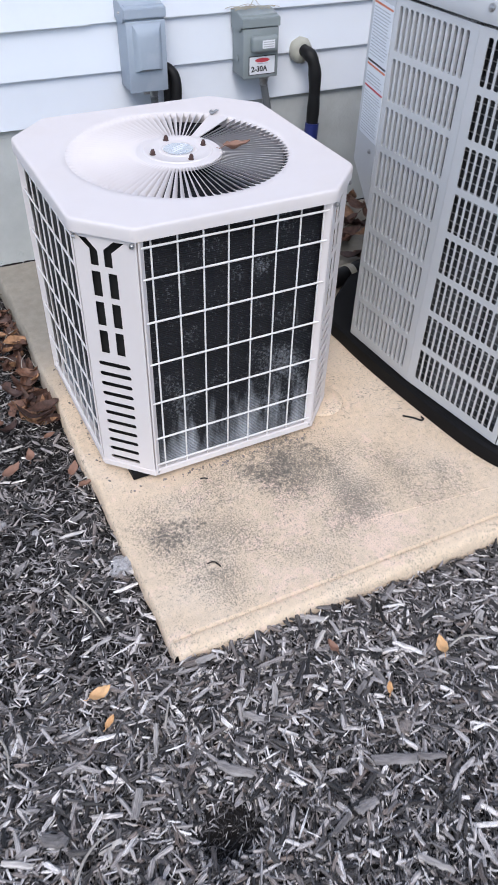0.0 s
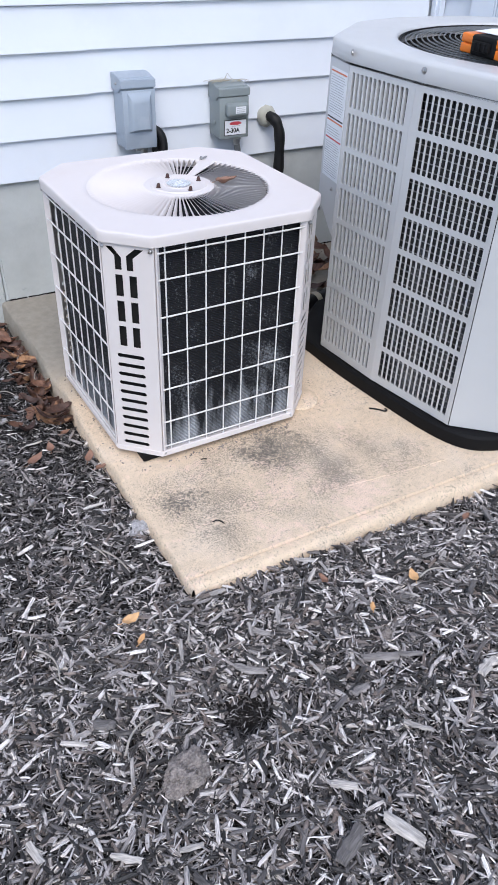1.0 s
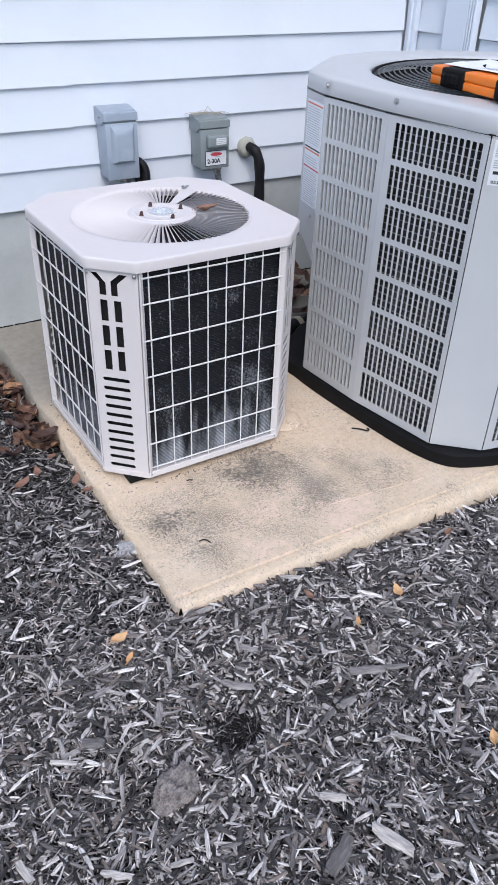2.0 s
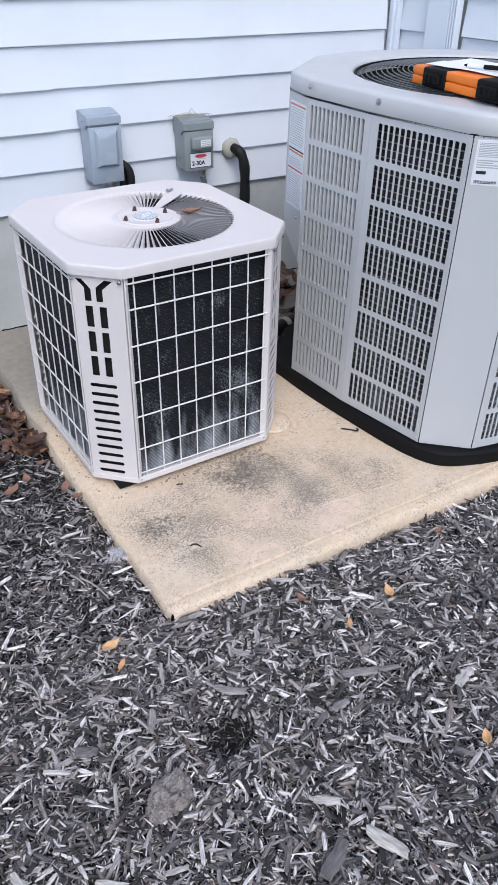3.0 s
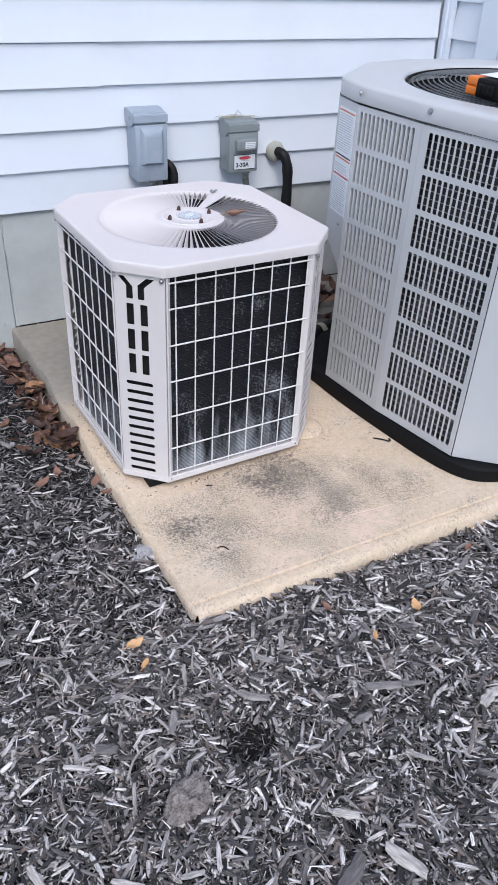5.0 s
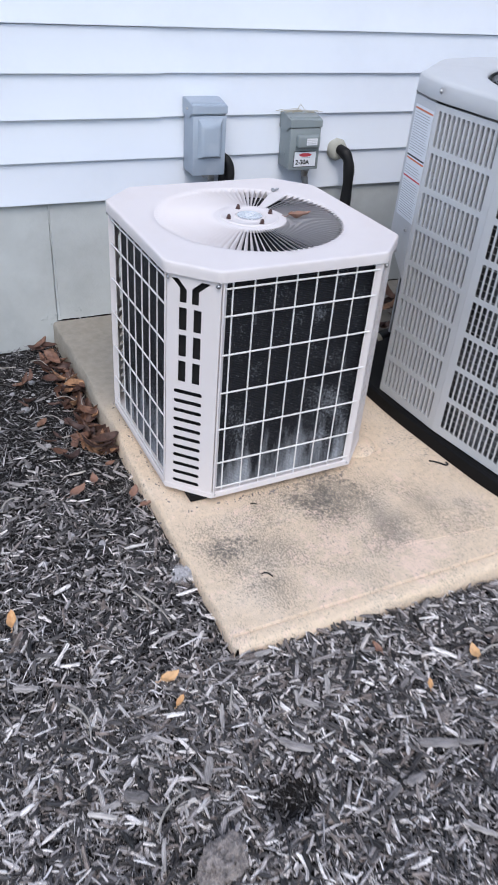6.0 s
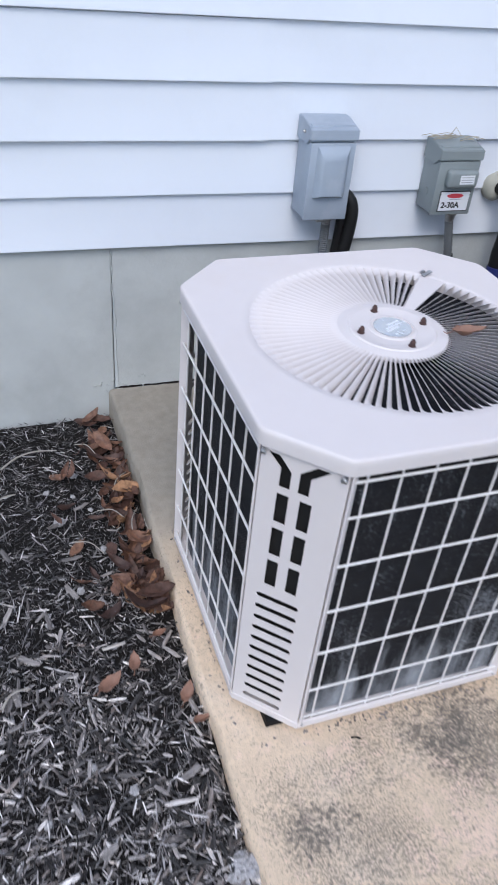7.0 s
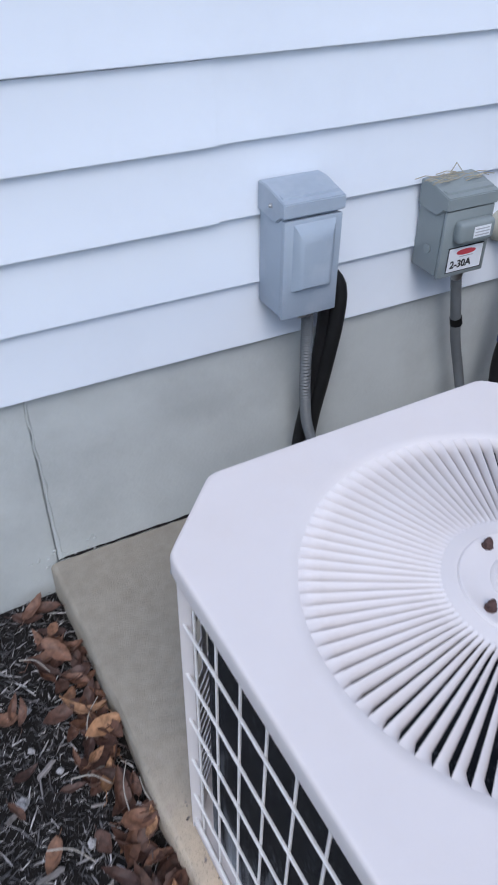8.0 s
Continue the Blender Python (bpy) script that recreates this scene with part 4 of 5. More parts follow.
def make_boxes():
    w, h, d = 0.114, 0.222, 0.088
    u = disconnect_box(0.8195, 0.624, w, h, d, M_BOX1, "blue-grey painted metal disconnect box on the siding")
    c = part("cover", box((0, -d + 0.002, h * 0.5 - 0.020), (w, 0.010, h - 0.040), 0.003), M_BOX1, u, "blue-grey front cover", smooth=40)
    rings = []
    for inset, y in ((0.0, 0.0025), (0.003, 0.008), (0.014, 0.017), (0.017, 0.0178)):
        rings.append([(-0.040 + inset, -d - y, 0.055 + inset * 0.5), (0.043 - inset, -d - y, 0.055 + inset * 0.5), (0.043 - inset, -d - y, 0.176 - inset * 2.0), (-0.040 + inset, -d - y, 0.176 - inset * 2.0)])
    part("raised_panel", loft(rings, False, True), M_BOX1, c, "raised bevelled panel", smooth=25)
    part("hasp", box((-0.006, -d + 0.012, -0.004), (0.018, 0.014, 0.010), 0.002), M_STEEL, u, "small steel hasp")
    screw(u, pose(-w / 2 - 0.003, -d * 0.55, h - 0.024, 0, -90), 0.003)

    w, h, d = 0.116, 0.172, 0.082
    v = disconnect_box(1.175, 0.624, w, h, d, M_BOX2, "small grey metal disconnect box with pull handle")
    c = part("cover", box((0, -d + 0.002, h * 0.5 - 0.018), (w, 0.008, h - 0.036), 0.003), M_BOX2, v, "grey front cover", smooth=40)
    part("pull_handle", box((0.006, -d - 0.012, 0.096), (0.086, 0.026, 0.044), 0.010, 4), M_BOX2, c, "rounded grey pull handle", smooth=45)
    hl = part("handle_label", box((0.014, -d - 0.0258, 0.097), (0.040, 0.0010, 0.022)), M_LABEL, c, "small white handle label")
    for k in range(3):
        part("print", box((0.014, -d - 0.0265, 0.091 + 0.006 * k), (0.034, 0.0004, 0.0022)), M_INK, hl)
    l = part("label", box((0.004, -d - 0.0030, 0.036), (0.088, 0.0010, 0.052)), M_INK_BLACK, c, "black-edged white label with hand-written rating")
    part("label_face", box((0.004, -d - 0.0038, 0.036), (0.084, 0.0010, 0.048)), M_LABEL, l, "white label face")
    part("logo_oval", loft([[(0.004 + 0.024 * math.cos(t), -d - yy, 0.050 + 0.006 * math.sin(t)) for t in [2 * math.pi * i / 20 for i in range(20)]] for yy in (0.0042, 0.0048)]), M_RED, l, "red oval mark")
    part("print", box((0.006, -d - 0.0045, 0.041), (0.034, 0.0005, 0.0016)), M_INK, l)
    txt = bpy.data.curves.new("rating_text", "FONT")
    txt.body = "2-30A"
    txt.size = 0.021
    txt.extrude = 0.0003
    txt.offset = 0.0006
    txt.align_x, txt.align_y = "CENTER", "CENTER"
    tmp = bpy.data.objects.new("tmp", txt)
    me = bpy.data.meshes.new_from_object(tmp)
    bpy.data.objects.remove(tmp)
    me.materials.clear()
    me.materials.append(M_INK_BLACK)
    t = new("rating_text", me)
    t.parent = l
    t.matrix_basis = pose(-0.006, -d - 0.0047, 0.026, 90, 0, 0)
    part("knockout", tube([(-w / 2 - 0.001, -d * 0.5, 0.05), (-w / 2 + 0.001, -d * 0.5, 0.05)], 0.010, 14), M_BOX2, v, smooth=40)
    # conduits and insulated lines
    k = thing("conduit", pose(0.846, WALL_Y - 0.045, 0.622), "grey ribbed flexible electrical conduit under the box", "conduit")
    part("connector", lathe([(0.013, 0.0), (0.013, -0.016), (0.011, -0.018), (0.011, -0.026)], 14), M_STEEL, k, "zinc conduit connector", smooth=40)
    path = smooth_path([(0, 0, -0.02), (0.002, 0.0, -0.10), (0.008, 0.002, -0.22), (0.022, 0.0, -0.31), (0.050, -0.03, -0.40), (0.08, -0.10, -0.46), (0.08, -0.22, -0.49)], 32)
    part("hose", tube(path, 0.0120, 12, 0.0032), M_CONDUIT, k, smooth=25)
    k = thing("conduit", pose(1.205, WALL_Y - 0.045, 0.622), "grey smooth electrical conduit under the small box", "conduit")
    part("connector", lathe([(0.016, 0.0), (0.016, -0.010), (0.013, -0.013), (0.0115, -0.03)], 14), M_STEEL, k, "zinc conduit connector", smooth=40)
    part("hose", tube(smooth_path([(0, 0, -0.025), (0.012, 0.0, -0.08), (0.028, 0.004, -0.14), (0.040, 0.005, -0.19), (0.062, 0.0, -0.27), (0.07, -0.03, -0.36), (0.06, -0.10, -0.42)], 8), 0.0115, 12), M_CONDUIT, k, smooth=60)
    part("coupling", tube([(0.026, 0.004, -0.128), (0.031, 0.004, -0.146)], 0.0135, 12), M_BLACK, k, smooth=40)
    s = thing("line_set", pose(0.911, WALL_Y, 0.66), "black foam-insulated refrigerant line behind the box", "pipe", "refrigerant lines")
    part("insulation", tube(smooth_path([(-0.02, 0.02, 0.0), (-0.006, -0.020, 0.0), (0.008, -0.036, -0.03), (0.004, -0.040, -0.10), (-0.012, -0.035, -0.22), (-0.030, -0.030, -0.34), (-0.034, -0.03, -0.44), (-0.02, -0.07, -0.50)], 8), lambda t: 0.0135 + 0.003 * math.sin(t * 3.1), 14), M_RUBBER, s, smooth=60)
    part("insulation", tube(smooth_path([(-0.03, 0.02, -0.01), (-0.022, -0.015, -0.01), (-0.016, -0.026, -0.05), (-0.022, -0.028, -0.16), (-0.044, -0.025, -0.30), (-0.058, -0.025, -0.42), (-0.05, -0.06, -0.50)], 8), 0.012, 12), M_RUBBER, s, smooth=60)
    e = thing("line_set", pose(1.352, WALL_Y, 0.668), "black insulated pipe bending out of the siding", "pipe", "refrigerant lines")
    bm = lathe([(0.036, 0.006), (0.038, -0.004), (0.034, -0.016), (0.026, -0.022), (0.020, -0.024)], 20)
    for vv in bm.verts:
        vv.co += Vector((noise.noise(vv.co * 60), noise.noise(vv.co * 60 + Vector((5, 0, 0))), 0)) * 0.004
    part("sealant", bm, M_PUTTY, e, "lumpy aged sealant collar", smooth=60, at=pose(0, 0, 0, -90))
    part("insulation", tube(smooth_path([(0, 0.015, 0), (0.004, -0.030, 0.002), (0.016, -0.058, -0.018), (0.024, -0.066, -0.07), (0.024, -0.068, -0.16), (0.018, -0.072, -0.26), (0.0, -0.09, -0.36), (-0.03, -0.15, -0.45), (-0.05, -0.22, -0.50)], 10), lambda t: 0.0195 + 0.0014 * math.sin(40 * t), 14), M_RUBBER, e, "black foam pipe insulation", smooth=60)
    part("tape", tube([(0.022, -0.070, -0.205), (0.018, -0.0725, -0.255)], 0.0225, 14), M_BLUE, e, "dark blue tape wrap", smooth=60)
    # nest straw on top of the small box
    bm = bmesh.new()
    rnd = random.Random(5)
    for i in range(26):
        x = 1.175 + rnd.uniform(-0.06, 0.055)
        y = WALL_Y - rnd.uniform(0.004, 0.05)
        a = rnd.uniform(-0.6, 0.6)
        ln = rnd.uniform(0.008, 0.024)
        zz = 0.800 + rnd.uniform(0, 0.006)
        add_tube(bm, [(x - ln * math.cos(a), y - ln * 0.4 * math.sin(a), zz), (x, y, zz + rnd.uniform(0, 0.006)), (x + ln * math.cos(a), y + ln * 0.4 * math.sin(a), zz)], 0.0009, 4)
    add_tube(bm, [(1.168, WALL_Y - 0.012, 0.800), (1.183, WALL_Y - 0.012, 0.823), (1.203, WALL_Y - 0.012, 0.802)], 0.0012, 4)
    tagged(part("straw_tuft", bm, M_STRAW), "tuft of dry straw on top of the small box", "straw", kind="stuff")


# ---------------------------------------------------------------- mulch, leaves and loose pieces
def in_slab(x, y):
    return y > 0.815 and x > slab_left(y) - 0.010


def make_mulch(name, label, material, zones, size, spread, seed, stout=False):
    """Thousands of chips: stout ones are blunt split blocks, the others thin torn splinters."""
    rng = np.random.default_rng(seed)
    coarse = name != "fine_mulch"
    pts = []
    for x0, x1, y0, y1, count in zones:
        for x, y in rng.uniform((x0, y0), (x1, y1), (count, 2)):
            pit = math.hypot((x - 0.296) / 0.05, (y - 0.511) / 0.036) < 1.12
            if in_slab(x, y) or (pit and coarse):
                continue
            # the coarse bed gives way to the fine one past the pad's corner
            edge = (y - 1.10) / 0.65 + 0.6 * noise.noise((x * 6, y * 6, 2.2))
            if x < 0.45 and not pit and coarse == (rng.random() < edge):
                continue
            pts.append((x, y, ground_z(x, y)))
    p = np.array(pts)
    n = len(p)
    ln = np.minimum(0.055, size * np.exp(rng.normal(0, spread, n)))
    if stout:
        wd = np.minimum(0.0085, ln * rng.uniform(0.10, 0.34, n))
        th = wd * rng.uniform(0.3, 0.75, n)
        us = np.array([-0.5, -0.34, 0.3, 0.5])
        ring_at = ((-0.5, 0.0), (0.5, 0.05), (0.30, 1.0), (-0.25, 0.85))
        ends = rng.uniform(0.25, 0.85, (n, 2))
    else:
        wd = np.clip(ln * rng.uniform(0.05, 0.2, n), 0.0008, 0.0042)
        th = wd * rng.uniform(0.4, 0.8, n)
        us = np.array([-0.5, 0.05, 0.5])
        ring_at = ((-0.5, 0.0), (0.5, 0.1), (0.1, 1.0))
        ends = rng.uniform(0.1, 0.8, (n, 2))
    rings, around = len(us), len(ring_at)
    width = rng.uniform(0.8, 1.1, (n, rings))
    width[:, 0], width[:, -1] = ends[:, 0], ends[:, 1]
    bend, arch = rng.normal(0, 0.03, n), rng.normal(0.0, 0.02, n)
    local = np.zeros((n, rings, around, 3))
    for a in range(rings):
        mid = 1 - 4 * us[a] ** 2
        cy = bend * ln * mid + rng.normal(0, 0.07, n) * wd
        for b, (sy, sz) in enumerate(ring_at):
            local[:, a, b, 0] = us[a] * ln + rng.uniform(-0.06, 0.06, n) * ln
            local[:, a, b, 1] = cy + sy * wd * width[:, a]
            local[:, a, b, 2] = arch * ln * mid + sz * th * np.minimum(1, width[:, a] + 0.2) * rng.uniform(0.75, 1.1, n)
    size_v = rings * around
    v = local.reshape(n, size_v, 3)
    yaw, tilt, roll = rng.uniform(0, 2 * np.pi, n), rng.normal(0, 0.22, n), rng.normal(0, 0.5, n)
    c, q = np.cos(roll)[:, None], np.sin(roll)[:, None]
    y, z = v[:, :, 1] * c - v[:, :, 2] * q, v[:, :, 1] * q + v[:, :, 2] * c
    c, q = np.cos(tilt)[:, None], np.sin(tilt)[:, None]
    x, z = v[:, :, 0] * c - z * q, v[:, :, 0] * q + z * c
    c, q = np.cos(yaw)[:, None], np.sin(yaw)[:, None]
    lift = 0.001 + (0.017 if coarse else 0.012) * rng.random(n) ** 1.4 + 0.05 * np.maximum(0, ln - 0.03)
    out = np.stack([x * c - y * q + p[:, 0:1], x * q + y * c + p[:, 1:2], z + p[:, 2:3] + lift[:, None]], 2)
    quads = []
    for a in range(rings - 1):
        for b in range(around):
            d = (b + 1) % around
            quads.append((a * around + b, a * around + around + b, a * around + around + d, a * around + d))
    if stout:
        quads += [(0, 1, 2, 3), (size_v - 1, size_v - 2, size_v - 3, size_v - 4)]
    faces = (np.array(quads)[None] + size_v * np.arange(n)[:, None, None]).reshape(-1, 4)
    me = bpy.data.meshes.new(name)
    me.from_pydata(out.reshape(-1, 3).tolist(), [], faces.tolist())
    # grain runs along each chip
    shift = rng.uniform(0, 50, n)[:, None, None]
    gu = us[None, :, None] * ln[:, None, None] * 60 + shift + np.zeros((1, 1, around))
    gv = np.array([r[0] + 0.6 * r[1] for r in ring_at])[None, None] * wd[:, None, None] * 700 + shift + np.zeros((1, rings, 1))
    uv = np.stack([gu, gv], 3).reshape(-1, 2)
    layer = me.uv_layers.new(name="grain")
    layer.data.foreach_set("uv", uv[faces.reshape(-1)].astype(np.float32).reshape(-1))
    me.materials.append(material)
    tagged(new(name, me), label, "mulch", kind="stuff")


def chip_mesh(seed, ln, wd, th):
    """A split wood chip: tapered, bent along its grain, with broken ends."""
    rnd = random.Random(seed)
    loops = []
    n = 7
    for i in range(n):
        s = i / (n - 1)
        f = 0.76 + 0.24 * math.sin(math.pi * min(1, max(0, s * 1.1 - 0.02)))
        y0 = rnd.uniform(-0.1, 0.1) * wd
        lift = 0.10 * ln * (s - 0.5) ** 2
        loops.append([((s - 0.5) * ln + rnd.uniform(-0.05, 0.05) * ln * (i in (0, n - 1)), y0 + sy * wd / 2 * f * rnd.uniform(0.8, 1.1), lift + zz * th * rnd.uniform(0.7, 1.1)) for sy, zz in ((-1, 0.0), (-0.6, 0.9), (0.2, 1.0), (0.9, 0.7), (1, 0.0))])
    return finish("wood_chip", loft(loops), M_CHIP_BIG)


def leaf_mesh(seed, ln, wd, curl, material):
    rnd = random.Random(seed)
    bm = bmesh.new()
    n, m = 10, 6
    g = []
    fold = rnd.uniform(0.2, 0.9)
    for i in range(n + 1):
        s = i / n
        half = wd / 2 * (math.sin(math.pi * s ** 0.85) ** 0.75) * (1 + 0.12 * rnd.uniform(-1, 1)) + 0.0004
        row = []
        for j in range(m + 1):
            v = 2 * j / m - 1
            z = abs(v) ** 1.3 * half * fold + curl * ln * (s - 0.45) ** 2 * 1.6 + 0.10 * half * math.sin(9 * s + 3 * v + seed) + 0.004 * noise.noise((s * 4, v * 2, seed * 1.3))
            row.append(bm.verts.new(((s - 0.5) * ln, v * half * (1 - 0.22 * fold), z)))
        g.append(row)
    for a, b in zip(g, g[1:]):
        for j in range(m):
            bm.faces.new((a[j], b[j], b[j + 1], a[j + 1]))
    r = bmesh.ops.extrude_face_region(bm, geom=list(bm.faces))
    bmesh.ops.translate(bm, vec=(0, 0, -0.0005), verts=[v for v in r["geom"] if isinstance(v, bmesh.types.BMVert)])
    bmesh.ops.recalc_face_normals(bm, faces=bm.faces)
    add_tube(bm, [(-ln / 2 - ln * 0.22, 0.1 * wd, 0.004), (-ln / 2 - ln * 0.1, 0.03 * wd, 0.001), (-ln / 2 + ln * 0.1, 0, curl * ln * 0.25)], 0.0008, 5)
    return finish("leaf", bm, material, 60)


def lump_mesh(name, seed, s, material, rough=0.35):
    bm = bmesh.new()
    bmesh.ops.create_icosphere(bm, subdivisions=5, radius=1.0)
    for v in bm.verts:
        p = v.co.normalized()
        k = 1 + rough * noise.noise(p * 1.4 + Vector((seed, 0, 0))) + 0.5 * rough * noise.noise(p * 3.3 + Vector((0, seed, 0))) + 0.45 * rough * noise.noise(Vector((p.x * 3, p.y * 11, p.z * 9))) + 0.3 * rough * noise.noise(p * 19)
        v.co = Vector((p.x * s[0] * k, p.y * s[1] * k, p.z * s[2] * k))
    return finish(name, bm, material, 32)


def put(name, me, m, label, category, group=""):
    ob = new(name, me)
    ob.matrix_basis = m
    return tagged(ob, label, category, group)


def settle(x, y):
    """Plan places taken on a level bed, moved to where the heaped bed carries them."""
    x -= 0.09 - 0.04 * y
    k = (ground_z(x, y) + 0.012 - 0.065) / 1.24
    return x - k * (x + 0.138), y - k * (y + 0.253)


def make_loose():
    rnd = random.Random(11)
    put("rock", lump_mesh("rock", 2.0, (0.026, 0.023, 0.017), M_ROCK), pose(0.303, 1.075, 0.066, 0, 0, 20), "pale grey stone beside the concrete pad", "rock")
    put("wood_chunk", lump_mesh("wood_chunk", 5.0, (0.046, 0.031, 0.030), M_CHUNK, 0.34), pose(0.137, 0.449, 0.072, 0, 6, 22), "rough grey-brown lump of wood on the mulch", "wood chunk")
    put("wood_chunk", lump_mesh("wood_chunk", 8.0, (0.017, 0.012, 0.010), M_CHUNK, 0.5), pose(0.639, 0.540, 0.058, 0, 0, 10), "small grey-brown lump of wood on the mulch", "wood chunk")
    # larger chips that can be picked out (x, y, length, width, turn)
    big = [(0.404, 0.584, 0.062, 0.018, -40), (0.657, 0.490, 0.075, 0.020, -25), (0.491, 0.191, 0.075, 0.024, -62), (0.399, 0.211, 0.070, 0.028, 25), (0.837, 0.373, 0.055, 0.024, 20), (0.713, 0.470, 0.050, 0.014, -28), (0.575, 0.445, 0.040, 0.018, 5), (0.445, 0.30, 0.045, 0.016, -38),
           (0.07, 0.36, 0.050, 0.013, -35), (0.11, 0.60, 0.038, 0.022, -30), (0.24, 0.60, 0.045, 0.016, 60), (0.63, 0.33, 0.055, 0.012, -50), (0.30, 0.69, 0.050, 0.010, 70), (0.52, 0.68, 0.045, 0.012, 65), (0.95, 0.55, 0.050, 0.014, 35), (1.05, 0.70, 0.055, 0.016, 30), (1.15, 0.72, 0.050, 0.014, 70), (0.02, 0.95, 0.045, 0.010, -20), (0.15, 1.15, 0.030, 0.012, 30)]
    for i, (x, y, ln, wd, a) in enumerate(big):
        x, y = settle(x, y)
        put("wood_chip", chip_mesh(i, ln, wd, wd * 0.35), pose(x, y, ground_z(x, y) + 0.021, rnd.uniform(-8, 8), rnd.uniform(-6, 6), a), "weathered grey wood chip on the mulch", "wood chip", "large wood chips")
    for i in range(150):
        x, y = rnd.uniform(-0.25, 1.35), rnd.uniform(0.0, 0.80)
        if i > 105:
            x, y = rnd.uniform(-0.2, 0.30), rnd.uniform(0.8, 2.1)
        ln = rnd.uniform(0.022, 0.048)
        put("wood_chip", chip_mesh(40 + i, ln, ln * rnd.uniform(0.15, 0.4), 0.004), pose(x, y, ground_z(x, y) + 0.018, rnd.uniform(-12, 12), rnd.uniform(-10, 10), rnd.uniform(0, 360)), "weathered grey wood chip on the mulch", "wood chip", "large wood chips")
    # thin bleached sticks (x, y, length, turn, bend)
    for x, y, ln, a, bend in ((0.26, 0.985, 0.10, -72, 0.004), (0.235, 1.03, 0.05, -70, 0.0), (0.05, 0.775, 0.095, -78, 0.012), (0.33, 0.72, 0.05, 62, 0.0), (0.06, 2.12, 0.15, 20, 0.02), (0.00, 1.98, 0.07, 40, 0.01), (0.16, 0.55, 0.09, 35, 0.01), (0.02, 1.45, 0.06, 30, 0.01), (0.90, 0.62, 0.08, -10, 0.01)):
        x, y = settle(x, y)
        p = [(-ln / 2, 0, 0), (-ln / 6, bend, 0.004), (ln / 6, bend, 0.004), (ln / 2, 0, 0.001)]
        put("stick", finish("stick", tube(smooth_path(p, 3), lambda t: 0.0028 - 0.0012 * t, 6), M_STICK, 60), pose(x, y, ground_z(x, y) + 0.025, 0, 0, a), "thin bleached stick lying on the mulch", "stick", "sticks")
    # tan leaves that stand out on the mulch
    for i, (x, y, ln, a, c) in enumerate(((0.85, 0.635, 0.040, 70, M_LEAF_TAN), (0.774, 0.245, 0.036, 50, M_LEAF_TAN), (0.234, 0.808, 0.042, 10, M_LEAF_TAN), (0.236, 0.748, 0.026, 40, M_LEAF_TAN), (0.714, 0.602, 0.024, 60, M_LEAF_TAN), (-0.03, 1.06, 0.045, 80, M_LEAF_TAN), (1.09, 0.735, 0.03, 20, M_LEAF_RED),
                                          (0.185, 1.44, 0.055, 35, M_LEAF_RED), (0.235, 1.475, 0.045, 80, M_LEAF_RED), (0.32, 1.39, 0.045, 60, M_LEAF_RED), (0.335, 1.33, 0.035, 10, M_LEAF_RED), (0.29, 1.53, 0.032, 20, M_LEAF_RED), (0.66, 0.72, 0.03, 100, M_LEAF_RED))):
        x, y = settle(x, y)
        put("leaf", leaf_mesh(100 + i, ln, ln * 0.55, 0.5, c), pose(x, y, ground_z(x, y) + 0.025, rnd.uniform(-10, 10), rnd.uniform(-10, 10), a), "dry fallen leaf lying on the mulch", "leaf", "fallen leaves")
    # drift of dead leaves along the pad
    shapes = [leaf_mesh(i, 0.078 + 0.008 * (i % 4), 0.032 + 0.004 * (i % 5), 0.25 + 0.2 * (i % 4), M_LEAF) for i in range(14)]
    for i in range(120):
        t = rnd.random() ** 0.8
        y = 2.325 - 0.72 * t
        spread = 0.10 * (1 - 0.45 * t)
        if rnd.random() < 0.18:
            spread = 0.2
        x = slab_left(y) - 0.022 - abs(rnd.gauss(0, 0.5)) * spread
        sc = rnd.uniform(0.45, 0.95)
        m = pose(x, y, ground_z(x, y) + 0.014 + rnd.random() ** 2 * 0.038, rnd.uniform(-38, 38), rnd.uniform(-28, 28), rnd.uniform(0, 360)) @ Matrix.Diagonal((sc, sc, sc, 1))
        put("leaf", rnd.choice(shapes), m, "curled brown dead leaf in a drift beside the pad", "leaf", "drift of dead leaves")
    for i in range(48):
        x, y = rnd.uniform(1.27, 1.60), rnd.uniform(1.94, 2.28)
        m = pose(x, y, slab_z(y) + 0.010 + rnd.random() * 0.045, rnd.uniform(-40, 40), rnd.uniform(-30, 30), rnd.uniform(0, 360))
        put("leaf", rnd.choice(shapes), m, "curled brown dead leaf piled by the wall", "leaf", "drift of dead leaves")
    # pale stems and pebbles by the drift
    for x, y, ln, a in ((0.262, 2.01, 0.09, 60), (0.275, 1.86, 0.10, 75), (0.225, 1.90, 0.07, -35), (0.300, 1.84, 0.06, 95), (0.16, 1.80, 0.08, -40), (0.20, 2.17, 0.07, -50)):
        put("stick", finish("stick", tube(smooth_path([(-ln / 2, 0, 0), (0, ln * 0.08, 0.012), (ln / 2, 0, 0.004)], 4), lambda t: 0.0015 - 0.0006 * t, 5), M_STICK, 60), pose(x, y, ground_z(x, y) + 0.040, 0, 0, a), "thin bleached stem among the dead leaves", "stick", "sticks")
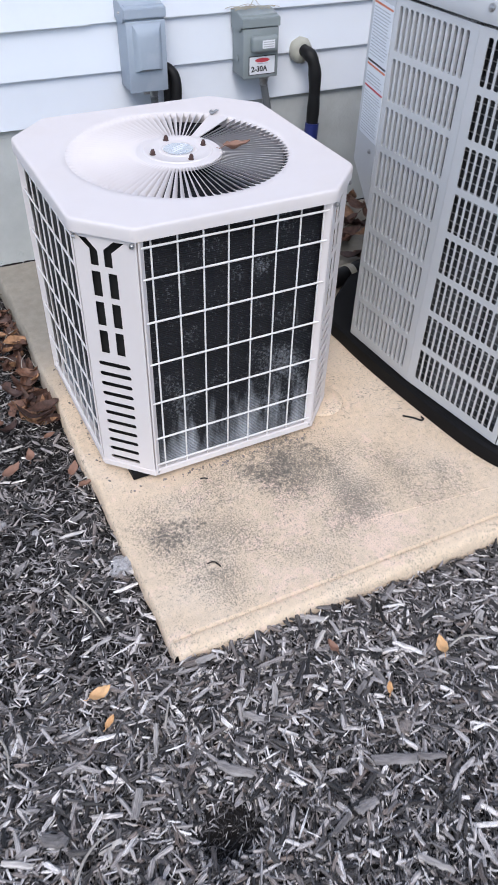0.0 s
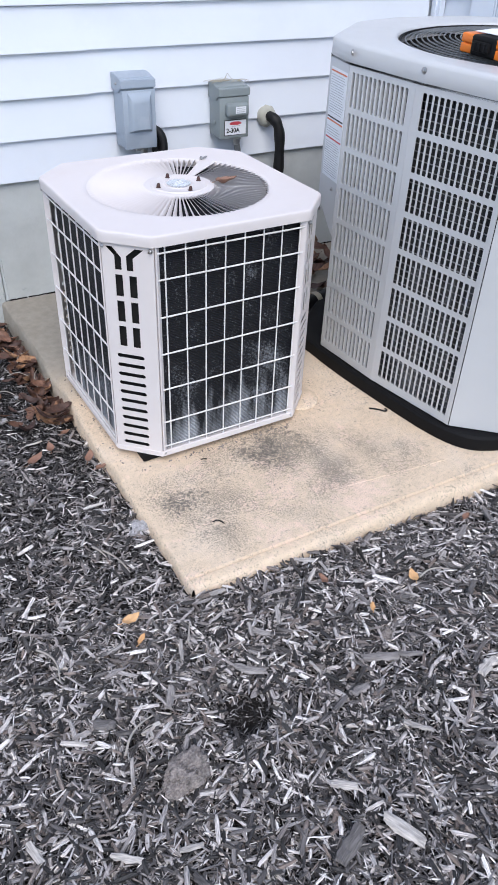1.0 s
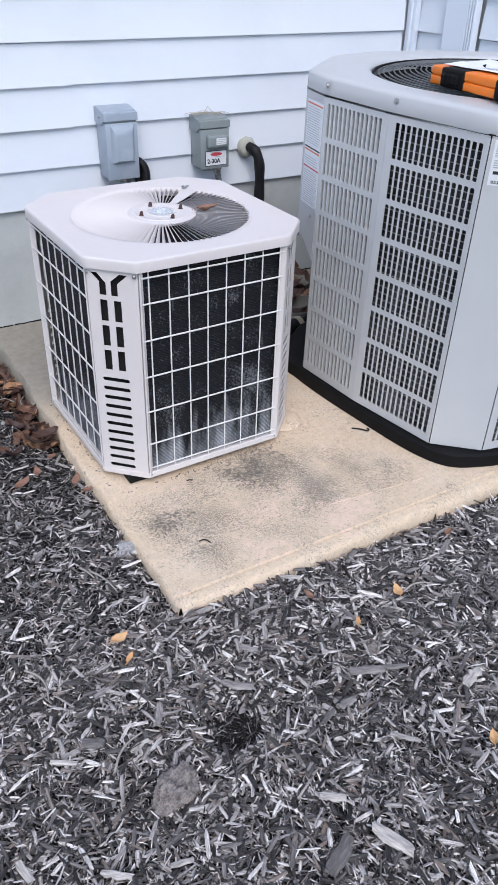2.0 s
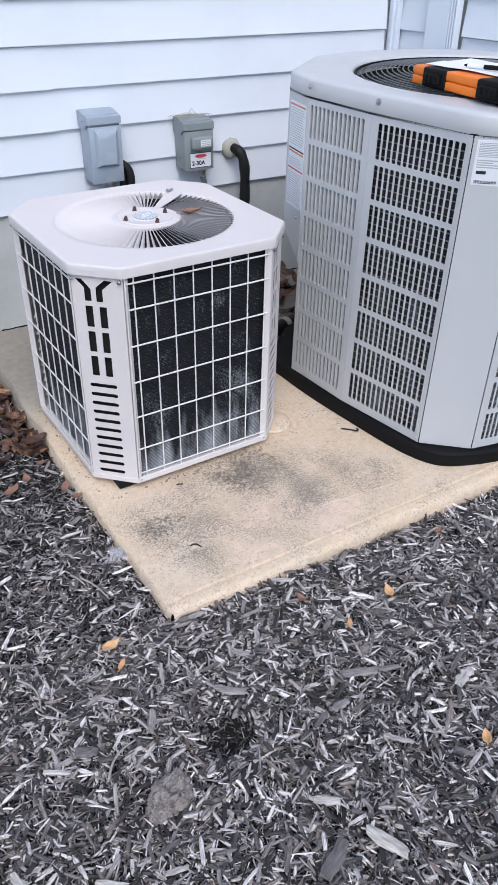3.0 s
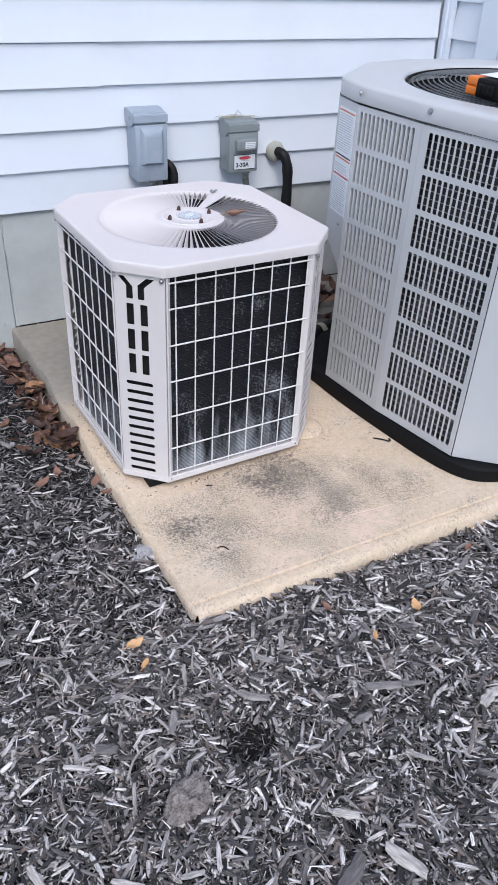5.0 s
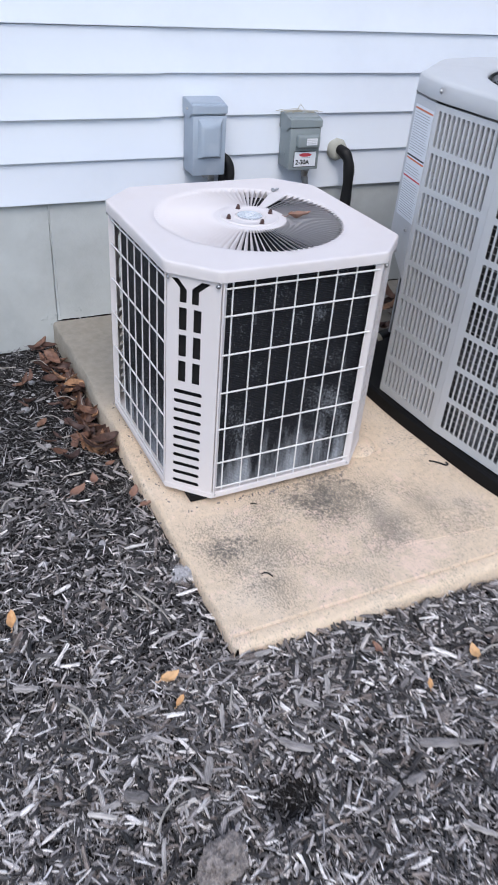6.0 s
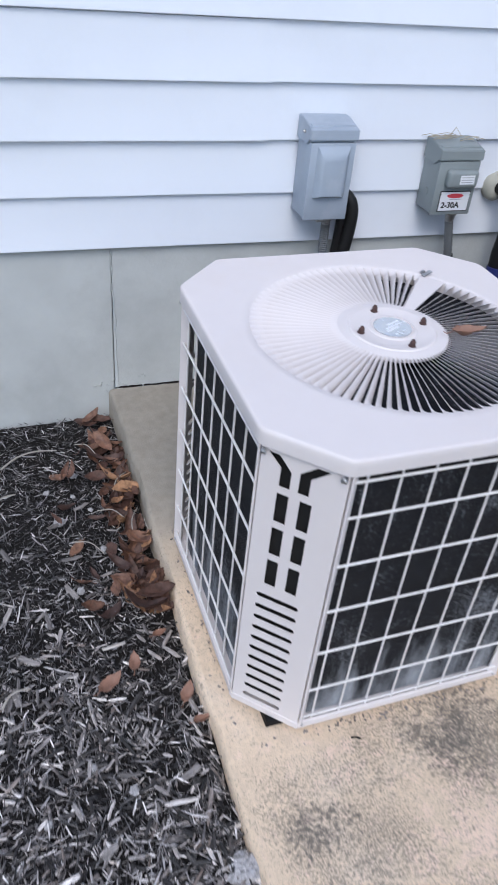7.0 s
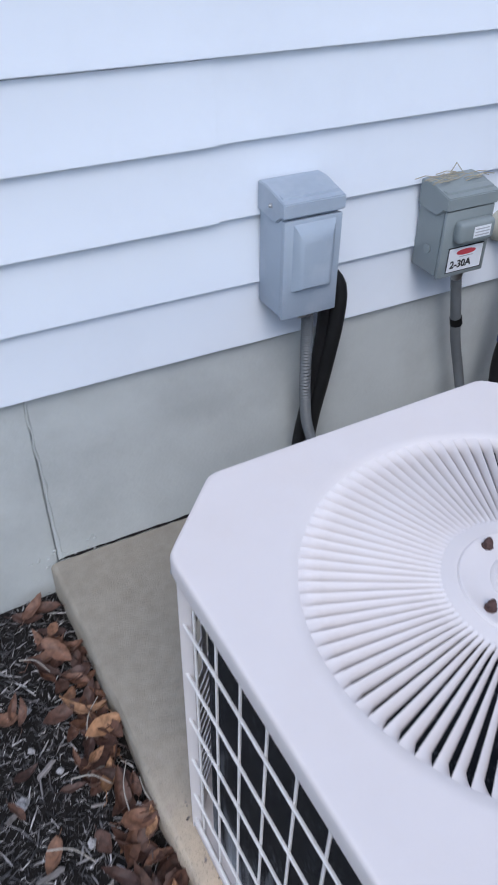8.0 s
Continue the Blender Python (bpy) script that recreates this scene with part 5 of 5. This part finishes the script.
    for i, (x, y, r) in enumerate(((0.160, 2.102, 0.009), (0.111, 1.931, 0.013), (0.195, 1.817, 0.008), (0.150, 2.02, 0.006), (0.185, 1.96, 0.006), (0.09, 2.05, 0.007), (0.13, 1.70, 0.009), (0.17, 1.66, 0.007), (0.06, 1.62, 0.008), (0.10, 1.30, 0.008), (0.02, 1.22, 0.007), (0.16, 1.24, 0.009))):
        put("pebble", lump_mesh("pebble", 20 + i, (r, r * 0.8, r * 0.6), M_ROCK, 0.4), pose(x, y, ground_z(x, y) + 0.014, 0, 0, 40 * i), "small pale stone on the dark soil", "pebble", "pebbles")
    # curled leaf caught on the fan slats
    put("leaf", leaf_mesh(77, 0.058, 0.026, 0.5, M_LEAF_RED), pose(0.747, 1.494, 0.726, 0, 0, -8), "curled brown leaf lying on the fan slats", "leaf")
    # small things on the pad
    put("twig", finish("twig", tube([(-0.009, 0, 0), (0, 0.001, 0.001), (0.009, 0, 0)], 0.0016, 5), M_RUBBER), pose(0.545, 1.220, slab_z(1.22) + 0.0015, 0, 0, -20), "small dark twig on the concrete pad", "twig")
    put("twig", finish("twig", tube(smooth_path([(-0.012, 0, 0), (0, 0.006, 0.001), (0.012, 0, 0), (0.016, -0.004, 0)], 3), 0.0016, 5), M_RUBBER), pose(0.468, 0.985, slab_z(0.985) + 0.0015, 0, 0, -30), "small dark curled twig on the concrete pad", "twig")
    put("wire_scrap", finish("wire_scrap", tube(smooth_path([(-0.03, 0.02, 0), (-0.008, 0.006, 0.002), (0.008, -0.008, 0.003), (0.016, -0.004, 0.003), (0.014, 0.006, 0.002)], 5), 0.0022, 6), M_RUBBER, 60), pose(1.115, 1.200, slab_z(1.200) + 0.002, 0, 0, -15), "short curled scrap of dark wire on the pad", "wire")
    patch = lathe([(0.062, 0.0), (0.060, 0.005), (0.054, 0.008), (0.002, 0.009)], 28)
    tagged(part("cement_pad", patch, M_SLAB, smooth=40, at=pose(0.925, 1.362, slab_z(1.362))), "low round cement pad under the unit's corner", "cement pad")
    bm = bmesh.new()
    for i in range(95):
        u = rnd.uniform(-0.27, 0.27)
        if i < 70:
            x, y = 0.635 + u, 1.547 - 0.285 - abs(rnd.gauss(0, 0.010)) + 0.026 * u
        else:
            x, y = 0.635 - 0.287 - abs(rnd.gauss(0, 0.006)), 1.547 + u
        q = rnd.uniform(0.0015, 0.004)
        add_box(bm, (0, 0, 0), (q * rnd.uniform(0.8, 2.2), q, q * 0.5), 0, 1, pose(x, y, slab_z(y) + q * 0.25, 0, 0, rnd.uniform(0, 180)))
    tagged(part("crumbs", bm, M_CHUNK), "dark crumbs of soil and bark along the unit's foot", "crumbs", kind="stuff")
    # drain pipe end behind the units
    d = thing("drain_pipe", pose(1.29, 1.85, slab_z(1.85) + 0.028, 0, 0, 25), "black drain pipe with white collar lying behind the units", "pipe")
    part("pipe", tube([(-0.16, 0.03, 0), (0.12, -0.02, 0)], 0.028, 14), M_RUBBER, d, smooth=60)
    part("collar", tube([(0.0, 0.0015, 0), (0.022, -0.0025, 0)], 0.031, 14), M_PATCH, d, "pale plastic collar", smooth=60)


make_ground()
make_slab()
make_walls()
make_joints()
make_small_condenser()
make_large_condenser()
make_tool_case()
make_boxes()
make_loose()
make_siding()
make_mulch("mulch", "black dyed wood mulch in blunt weathered chips", M_CHIPS, [(-0.35, 1.65, 0.05, 0.83, 37000), (-0.40, 0.42, 0.80, 1.75, 8000), (-1.5, 2.6, -1.5, 0.05, 4000), (-1.5, -0.35, 0.05, 1.2, 2000), (1.65, 2.6, 0.05, 0.83, 1200)], 0.0165, 0.5, 7, True)
make_mulch("shredded_mulch", "fine dark splinters between the mulch chips", M_FIBRE, [(-0.35, 1.65, 0.05, 0.83, 56000), (-0.40, 0.42, 0.80, 1.75, 24000)], 0.0120, 0.6, 9)
make_mulch("fine_mulch", "dark broken-down fine mulch and soil beside the pad", M_FINE, [(-0.40, 0.42, 0.62, 2.36, 42000), (-1.5, -0.40, 0.6, 2.34, 3000), (0.23, 0.36, 0.46, 0.56, 900)], 0.0085, 0.6, 8)
